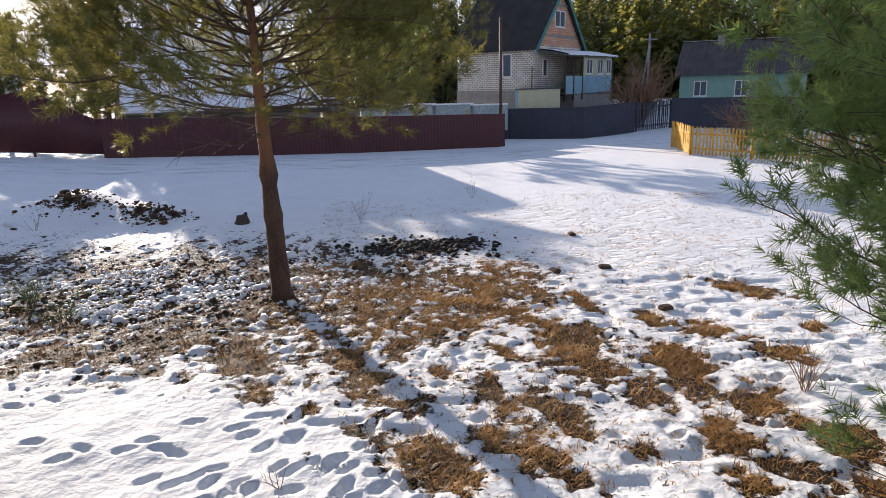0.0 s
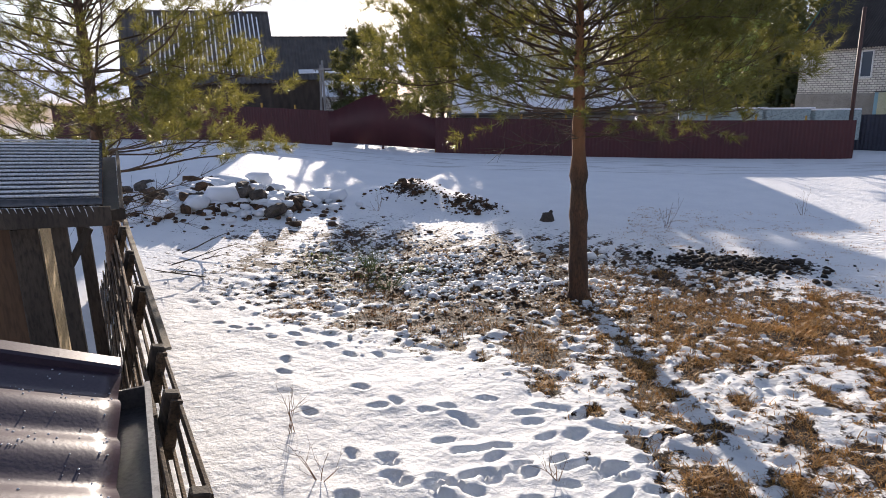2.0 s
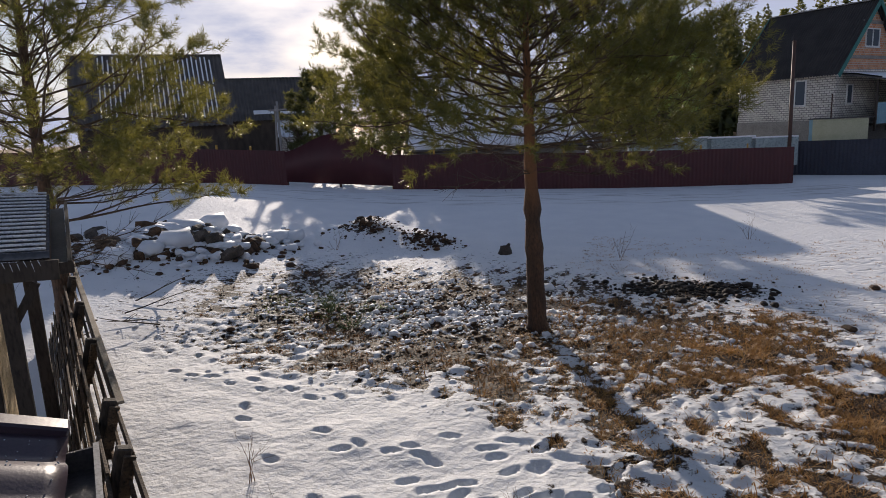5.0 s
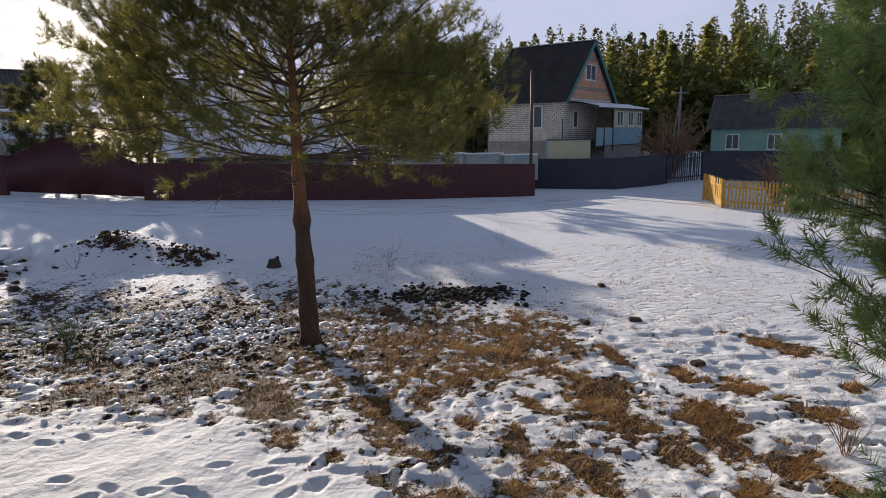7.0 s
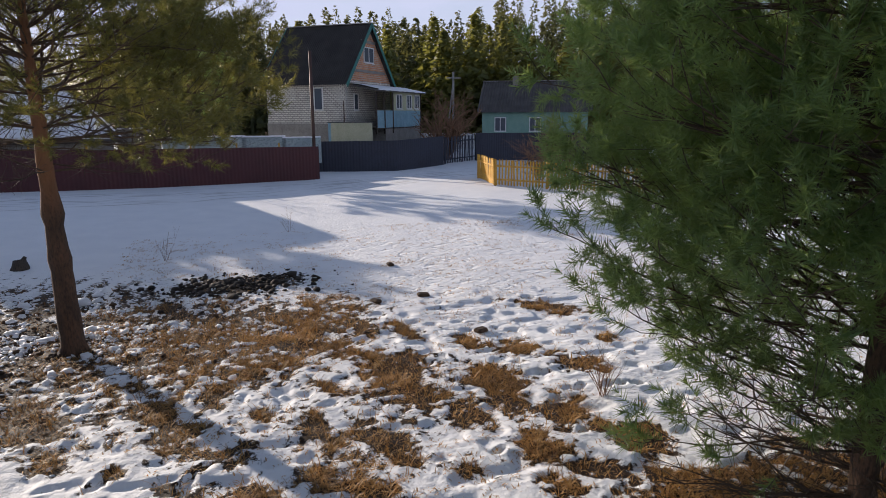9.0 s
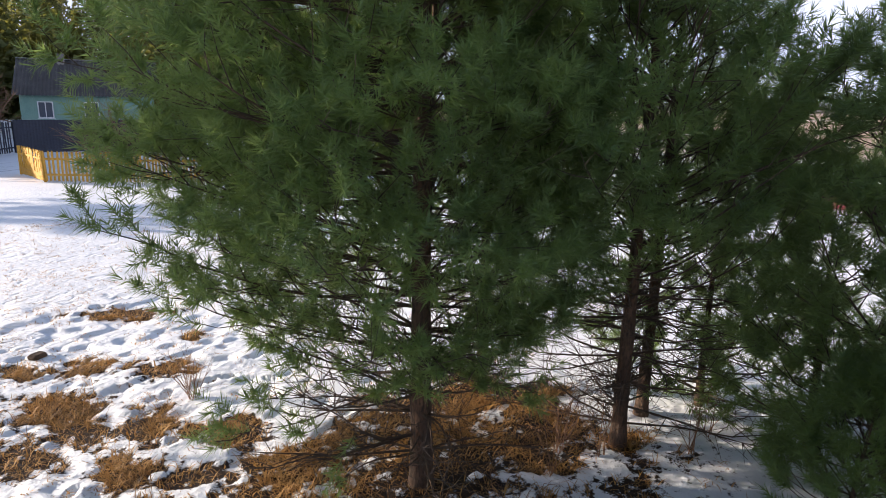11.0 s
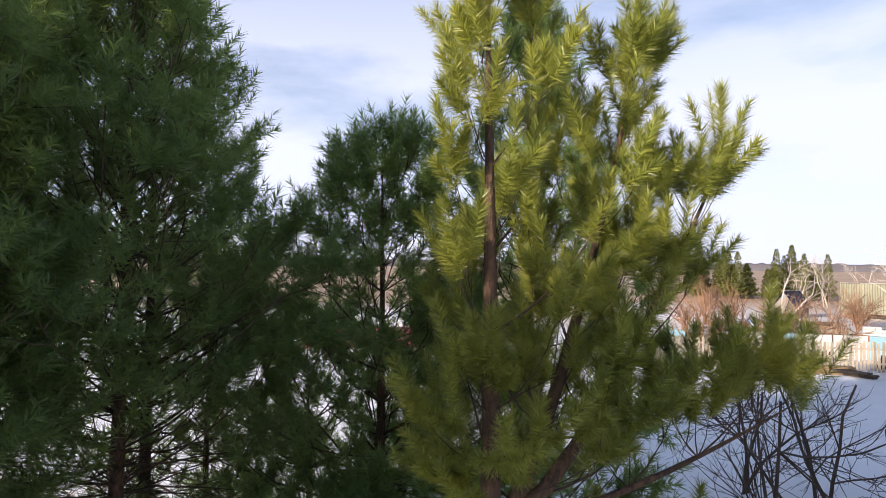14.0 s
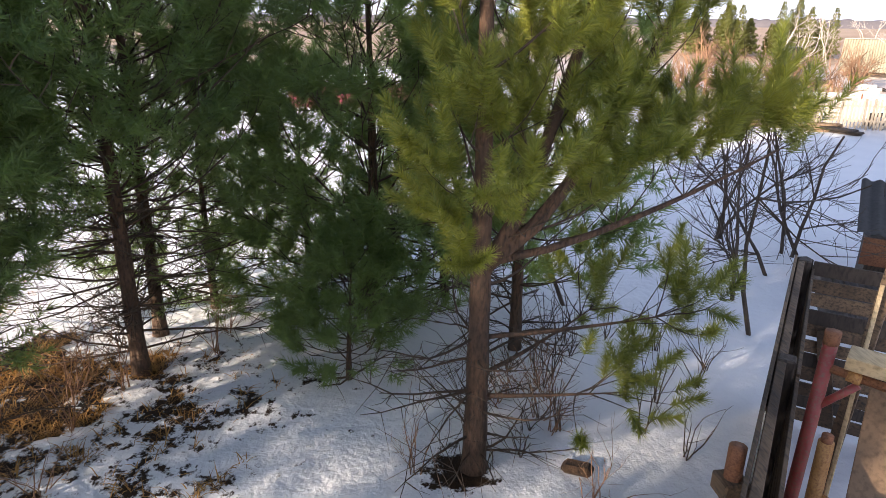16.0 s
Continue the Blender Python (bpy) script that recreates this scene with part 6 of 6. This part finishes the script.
# ---- metal tile roof just below the camera ----
def tile_roof():
    rf = thing("tile_roof", (-2.32, 1.47, 3.09), "plum-brown wavy metal tile roof wet with meltwater", "roof")
    u, n = Vector((UX, UY, 0)), Vector((IX, IY, 0.40)).normalized()
    up = u.cross(n) * -1 if u.cross(n).z < 0 else u.cross(n)
    wave, module = 0.30, 0.70
    for j in range(2):
        vs, fs = [], []
        cols, rws = 90, 10
        W = 2.2
        for a in range(rws + 1):
            for b in range(cols + 1):
                s = W * b / cols
                d = module * (j + a / rws)
                h = 0.04 * (0.5 + 0.5 * math.cos(2 * math.pi * s / wave)) ** 0.7 + 0.016 * (1 - a / rws)
                vs.append(u * s + n * d + up * h)
        for a in range(rws):
            for b in range(cols):
                i = a * (cols + 1) + b
                fs.append((i, i + 1, i + cols + 2, i + cols + 1))
        k = len(vs)
        for b in range(cols + 1):
            vs.append(Vector(vs[b]) - up * 0.018)
        for b in range(cols):
            fs.append((b, k + b, k + b + 1, b + 1))
        part("tile_course", Geo().add(vs, fs), M_tile, rf, smooth=True)
    part("verge_flashing", Geo().beam(-0.04 * u + up * 0.05, -0.04 * u + n * 1.4 + up * 0.05, 0.11, 0.07, 0.01, up=up), M_tile, rf, "flat verge flashing")
    # box gutter hung on the eave
    out = Vector((-IX, -IY, 0))
    dn = Vector((0, 0, -1))
    gut = part("gutter", Geo().beam(u * 0.02 + out * 0.025 + dn * 0.1, u * 2.2 + out * 0.025 + dn * 0.1, 0.15, 0.02).beam(u * 0.02 + out * -0.045 + dn * 0.06, u * 2.2 + out * -0.045 + dn * 0.06, 0.012, 0.1).beam(u * 0.02 + out * 0.1 + dn * 0.05, u * 2.2 + out * 0.1 + dn * 0.05, 0.012, 0.11).beam(u * 0.02 + out * -0.045 + dn * 0.06, u * 0.02 + out * 0.1 + dn * 0.06, 0.012, 0.1), M_gutter, rf, "dark box gutter")
    # the lip's paler steel paints the light along the gutter's edge
    part("gutter_lip", Geo().beam(u * 0.02 + out * 0.105, u * 2.2 + out * 0.105, 0.02, 0.012), M_steelpost, gut, "folded lip, pale for its lit edge")
    # the annex wall that carries the roof
    part("wall", Geo().box(u * 1.1 + Vector((IX, IY, 0)) * 0.85 + Vector((0, 0, -1.6)), (2.0, 1.2, 3.1), Matrix.Rotation(math.atan2(UY, UX), 3, "Z")), M_plaster, rf, "plain rendered annex wall")
    # meltwater drops
    r = np.random.default_rng(15)
    g = Geo()
    for i in range(260):
        s, d = r.uniform(0.02, 1.0), r.uniform(0.02, 1.0)
        h = 0.04 * (0.5 + 0.5 * math.cos(2 * math.pi * s / wave)) ** 0.7 + 0.016 * (1 - (d / module) % 1)
        q = r.uniform(0.002, 0.006)
        p = u * s + n * d + up * (h + q * 0.3)
        g.add([p + Vector(v) * q for v in ((1, 0, 0), (-1, 0, 0), (0, 1, 0), (0, -1, 0), (0, 0, 0.8), (0, 0, -0.4))], [(0, 2, 4), (2, 1, 4), (1, 3, 4), (3, 0, 4), (2, 0, 5), (1, 2, 5), (3, 1, 5), (0, 3, 5)])
    tagged(part("drops", g, M_ice_and_glint, rf, "scattered water drops", smooth=True), kind="stuff")


tile_roof()
hw_ = tagged(new("wall_house", Geo().box(along(-1.5, 2.0, 1.5), (7.0, 0.3, 3.4), Matrix.Rotation(math.atan2(UY, UX), 3, "Z")).mesh("wall_house", M_plaster)), "plain rendered house wall under the tile roof", "wall", kind="structure")

# ================= towards the fields =================
maroon = thing("maroon_barn", (32.3, 3.4, 0), "long low maroon shed with snow on its roof", "shed", turn=-88)
part("wall", Geo().box((3.2, 1.5, 0.5), (7.0, 3.0, 1.1)), M_maroon, maroon)
part("roof", Geo().beam((-0.4, 1.5, 1.3), (6.8, 1.5, 1.3), 3.4, 0.5, 0.2), M_snow, maroon, "rounded snow-covered roof")

for k, (x, y, h) in enumerate([(8.6, -5.63, 3.6), (7.63, -5.2, 3.8), (9.7, -6.8, 3.4), (8.8, -2.73, 3.0), (10.6, -7.9, 3.6), (11.7, -7.0, 3.2)]):
    bare_bush("young_fruit_tree", (x, y), h, 2.2, 1 if k < 4 else 3, 110 + k, "leafless young fruit tree standing in snow", M_twiggrey, 0.036, 3, "tree", 1.3)


def field_fence():
    f = thing("slatted_fence", (27.5, -12.0, 0), "bleached vertical slat fence across the snowy garden", "fence", "far fences")
    p0, p1 = Vector((0, 0, 0)), Vector((-5.0, -14.0, 0))
    n = 110
    me = Geo().box((0, 0, 0.6), (0.09, 0.02, 1.2)).mesh("slat", M_slat)
    r = np.random.default_rng(3)
    for i in range(n):
        ob = new("slat", me)
        ob.parent = f
        ob.location = p0.lerp(p1, i / n) + Vector((0, 0, r.normal(0, 0.04)))
        ob.rotation_euler = (0, r.normal(0, 0.03), math.atan2(-14, -5))
    for z in (0.35, 0.95):
        part("rail", Geo().beam(p0 + Vector((0.03, 0, z)), p1 + Vector((0.03, 0, z)), 0.04, 0.07), M_slat, f)


field_fence()
wp = thing("white_panel_fence", (30.8, -15.0, 0), "low white panel fence in the garden plots", "fence", "far fences", turn=-110)
for i in range(9):
    part("panel", Geo().box((i * 1.5, 0, 0.55), (1.42, 0.04, 1.1)), M_dullwhite if i % 3 else M_blueboard, wp)
oh = house("olive_roof_house", (50.6, -39.0, 0), -129.0, 3.7, 4.4, 0.7, 2.9, 0.1, M_darkwood, M_olive, M_darkwood, "house with a broad pale olive roof", eave=0.4, waves=24)
bh = house("blue_shed", (50.4, -34.4, 0), -60.0, 2.4, 1.7, 1.0, 2.2, 0.1, M_plaster, M_bluesheet, M_plaster, "small pale shed with a steep blue roof", eave=0.25, waves=12)
rh = house("brown_shed", (26.5, -24.5, 0), -130.0, 5.0, 4.0, 1.6, 2.6, 0.1, M_darkwood, M_rust, M_darkwood, "brown shed with a rusty roof", eave=0.3, waves=14)
spots = []
r = np.random.default_rng(88)
for i in range(26):
    s = r.random()
    spots.append((78 + r.normal(0, 3) + 14 * (1 - s), -44 - 14 * s + r.normal(0, 2), r.uniform(4, 7.5), r.uniform(1.0, 1.6)))
far_conifers("conifer_row", spots, "row of young green conifers beyond the garden plots", 89, 900, M_needle_young, 0.6)
for k in range(7):
    az, d = 122.5 + k * 2.0 + r.normal(0, 0.5), r.uniform(50, 95)
    bare_bush("birch", (d * math.sin(radians(az)), d * math.cos(radians(az))), r.uniform(4, 6.5), 2.0, 2, 130 + k, "bare pale birch among the garden plots", M_birch, 0.07, 3, "tree", 1.1)
for k in range(18):
    az, d = r.uniform(114, 138), r.uniform(30, 64)
    bare_bush("garden_shrub", (d * math.sin(radians(az)), d * math.cos(radians(az))), r.uniform(1.6, 3.2), 2.6, 8, 150 + k, "leafless brown shrub in the garden plots", M_shrub, 0.05, 2, twig=1.5)

def plot_clutter():
    """Boards, crates and heaps lying about the garden plots."""
    r = np.random.default_rng(71)
    for k in range(34):
        az, d = r.uniform(119, 136), r.uniform(30, 52)
        x, y = d * math.sin(radians(az)), d * math.cos(radians(az))
        w, h = r.uniform(0.6, 2.2), r.uniform(0.2, 0.8)
        m = (M_oldwood, M_slat, M_dullwhite, M_rust, M_darkwood, M_board)[k % 6]
        t = thing("timber_stack", (x, y, gz(x, y)), "low stack of old boards and garden junk in a plot", "junk", "plot clutter", turn=r.uniform(-160, -90))
        for j in range(4):
            part("board", Geo().box((r.normal(0, 0.1), r.normal(0, 0.1), h * (j + 0.5) / 4), (w * r.uniform(0.7, 1), 0.5 * r.uniform(0.7, 1), h / 4.3)), m, t)


plot_clutter()

# distant woods along the skyline, haze painted into their bluish grey colour
r = np.random.default_rng(5)
az = np.radians(np.linspace(48, 200, 500))
D = 900.0
hgt = 5 + 3.5 * fbm(np.degrees(az) * 0.35, az * 0, 3) + r.uniform(0, 2.5, len(az))
v = np.concatenate([np.stack([D * np.sin(az), D * np.cos(az), 0 * az - 2], -1), np.stack([D * np.sin(az), D * np.cos(az), hgt], -1), np.stack([(D + 120) * np.sin(az), (D + 120) * np.cos(az), hgt + 2], -1)])
n = len(az)
q = np.array([(i, i + 1, n + i + 1, n + i) for i in range(n - 1)] + [(n + i, n + i + 1, 2 * n + i + 1, 2 * n + i) for i in range(n - 1)])
M_haze = mat("hazy_distant_woods", (0.09, 0.085, 0.10), (0.13, 0.12, 0.13), 0.02, 0.9, 0)
tagged(new("backdrop_woods", tri_mesh("backdrop_woods", v, q, M_haze)), "distant woods on the horizon, coloured bluish for haze", "woods", kind="structure")

# lean-to with dark sheets beyond the yard
dr = thing("dark_sheet_lean_to", (9.4, -8.2, 0), "dark slate lean-to with sliding snow and a rusty edge", "shed", turn=-128)
corrugated((-0.2, -1.6, 1.25), (3.6, -1.6, 1.25), (-0.2, 0.6, 1.6), (3.6, 0.6, 1.6), 18, 0.025, M_darkslate, "roof", dr)
part("wall", Geo().box((1.7, -0.4, 0.5), (3.4, 1.8, 1.0)), M_darkwood, dr, "dark plank wall")
part("edge_sheet", Geo().box((1.7, -1.62, 1.0), (3.6, 0.05, 0.4)), M_rust, dr, "rusty edge sheet")
part("snow_layer", Geo().box((1.9, -1.25, 1.38), (3.0, 0.7, 0.1), Matrix.Rotation(radians(9), 3, "X"), 0.04), M_snow, dr)
ps = thing("slate_sheet", (7.9, -6.5, 0), "dark corrugated sheets stood on edge in the snow", "sheet")
for k in range(3):
    a = Vector((0.25 * k * IX, 0.25 * k * IY, 0))
    corrugated(a + Vector((0, 0, 0)), a + Vector((IX * 0.9, IY * 0.9, 0)), a + Vector((0.3, 0.1, 0.8)), a + Vector((0.3 + IX * 0.9, 0.1 + IY * 0.9, 0.7)), 6, 0.02, M_slate, "sheet", ps)

# ================= small things on the meadow =================
def rubble_pile():
    r = np.random.default_rng(61)
    for k in range(46):
        t = r.normal(0, 1, 2)
        x, y = -17.3 + 1.5 * t[0] - 0.3 * t[1], 15.5 + 0.9 * t[0] + 0.7 * t[1]
        s = r.uniform(0.2, 0.52)
        g = Geo()
        n = 9
        for lev, (zz, rr) in enumerate(((-0.3, 0.75), (0.05, 1.0), (0.3, 0.8), (0.38, 0.35))):
            for q in range(n):
                a, w = 2 * math.pi * q / n, s * rr * r.uniform(0.75, 1.15)
                g.v.append((1.0 * w * math.cos(a), 0.7 * w * math.sin(a), s * (zz + r.normal(0, 0.05))))
        g.f = [(lev * n + q, lev * n + (q + 1) % n, lev * n + n + (q + 1) % n, lev * n + n + q) for lev in range(3) for q in range(n)] + [tuple(3 * n + q for q in range(n)), tuple(reversed(range(n)))]
        ob = tagged(new("rubble_block", g.mesh("rubble_block", M_rubble if k % 3 else M_litter)), "dirty broken slab half buried in a snowy heap", "rubble", "rubble heap")
        ob.location = (x, y, gz(x, y) + s * 0.3)
        ob.rotation_euler = (r.normal(0, 0.5), r.normal(0, 0.5), r.uniform(0, 6))


rubble_pile()
rt = np.random.default_rng(63)
qx, qy = -0.7 + 0.85 * rt.normal(0, 1, 500), 16.2 + 0.5 * rt.normal(0, 1, 500)
lumps("soil_clods", np.stack([qx, qy, ground(qx, qy)], -1), 0.04, M_wetsoil, "wet black earth in the bare hollow beyond the pine", 68, "soil", 0.7)
rt = np.random.default_rng(64)
u_ = rt.normal(0, 1, (1000, 2))
px_, py_ = -17.3 + 1.6 * u_[:, 0] - 0.4 * u_[:, 1], 15.5 + 0.9 * u_[:, 0] + 0.9 * u_[:, 1]
lumps("snow_lumps", np.stack([px_, py_, ground(px_, py_) + 0.02], -1)[:650], 0.15, M_snow, "snow lumps lodged among the broken slabs", 65, "snow", 0.6)
lumps("soil_clods", np.stack([px_ + 0.3, py_ - 0.3, ground(px_ + 0.3, py_ - 0.3)], -1)[:900], 0.075, M_litter, "dark earth clods among the broken slabs", 66, "soil", 0.7)
for cx, cy in ((-11.6, 20.0), (-9.2, 19.7)):
    qx, qy = cx + 0.55 * rt.normal(0, 1, 260), cy - 0.2 + 0.34 * rt.normal(0, 1, 260)
    lumps("soil_clods", np.stack([qx, qy, ground(qx, qy)], -1), 0.036, M_litter, "dark earth clods on a snowy mound", 67, "soil", 0.7)


def stick(p, q, rad, label):
    s = thing("branch", p, label, "branch", "fallen branches")
    d = Vector(q) - Vector(p)
    pts = [d * t + Vector((0.04 * math.sin(t * 7), 0.04 * math.cos(t * 5), 0)) for t in (0, 0.25, 0.5, 0.75, 1)]
    part("wood", Geo().tube(pts, [rad, rad * 0.9, rad * 0.75, rad * 0.6, rad * 0.35], 6), M_darkwood, s, smooth=True)
    part("offshoot", Geo().tube([pts[2], pts[2] + Vector((0.2, 0.15, 0.15))], [rad * 0.5, rad * 0.2], 5), M_darkwood, s)


r = np.random.default_rng(62)
for k in range(7):
    x, y = -12.6 + r.normal(0, 0.7), 11.0 + r.normal(0, 0.7)
    a = r.uniform(0, 6.3)
    L = r.uniform(0.8, 1.8)
    stick((x, y, gz(x, y) + 0.05), (x + L * math.cos(a), y + L * math.sin(a), gz(x + L * math.cos(a), y + L * math.sin(a)) + r.uniform(0.05, 0.5)), r.uniform(0.010, 0.022), "bare dead branch lying on the snow")


def stump(at, h, rad):
    s = thing("tree_stump", (at[0], at[1], gz(*at) - 0.05), "small dark rotten tree stump in the snow", "stump")
    part("stub", Geo().tube([(0, 0, 0), (0.02, 0, h * 0.5), (0, 0.03, h)], [rad * 1.3, rad, rad * 0.75], 9), M_darkwood, s, smooth=True)
    part("snag", Geo().tube([(0.05, 0, h * 0.6), (0.15, 0.03, h * 1.25)], [rad * 0.5, rad * 0.2], 6), M_darkwood, s)


stump((-6.25, 19.3), 0.3, 0.2)
bare_bush("rose_bush", (-8.4, 12.4), 0.75, 1.4, 14, 171, "low green-stemmed bramble pushing through snow", M_bramble, 0.01, 2)
bare_bush("rose_bush", (-7.4, 11.6), 0.6, 1.3, 12, 172, "low green bramble on the heaped snow", M_bramble, 0.01, 2)
for k, (x, y, h) in enumerate([(-2.66, 19.6, 1.3), (4.75, 8.0, 0.9), (1.0, 23.0, 0.9), (-5.3, 5.7, 0.7), (-4.3, 5.0, 0.6), (-11.8, 18.0, 0.9), (-1.9, 6.0, 0.45)]):
    bare_bush("dry_weed", (x, y), h, 0.5, 4 if k != 1 else 16, 180 + k, "dry weed stalks standing in the snow", M_shrub, 0.006, 2, "weed", 0.7)
for k in range(17):
    a, d = r.uniform(58, 118), r.uniform(4.6, 9.0)
    x, y = d * math.sin(radians(a)), d * math.cos(radians(a))
    bare_bush("dry_weed", (x, y), r.uniform(0.6, 1.2), 0.7, 6, 200 + k, "thin bare suckers standing in shaded snow", M_shrub, 0.007, 2, "weed", 0.7)
for k in range(17):
    a, d = r.uniform(100, 124), r.uniform(5.6, 8.6)
    x, y = d * math.sin(radians(a)), d * math.cos(radians(a))
    bare_bush("dry_weed", (x, y), r.uniform(0.5, 1.3), 0.4, 4, 240 + k, "thin upright saplings standing in shaded snow", M_twiggrey, 0.008, 1, "weed", 0.7)
for k, (x, y) in enumerate([(3.55, 14.0), (4.0, 11.3), (5.1, -2.0), (3.4, 17.0), (2.4, 13.9)]):
    tagged(new("turf_clump", Geo().box((0, 0, 0), (0.3, 0.2, 0.1), None, 0.045).mesh("turf_clump", M_litter)), "dark clump of turf lying on the snow", "turf", "turf clumps").matrix_world = pose(x, y, gz(x, y) + 0.03, 5, 4, 30 * k)
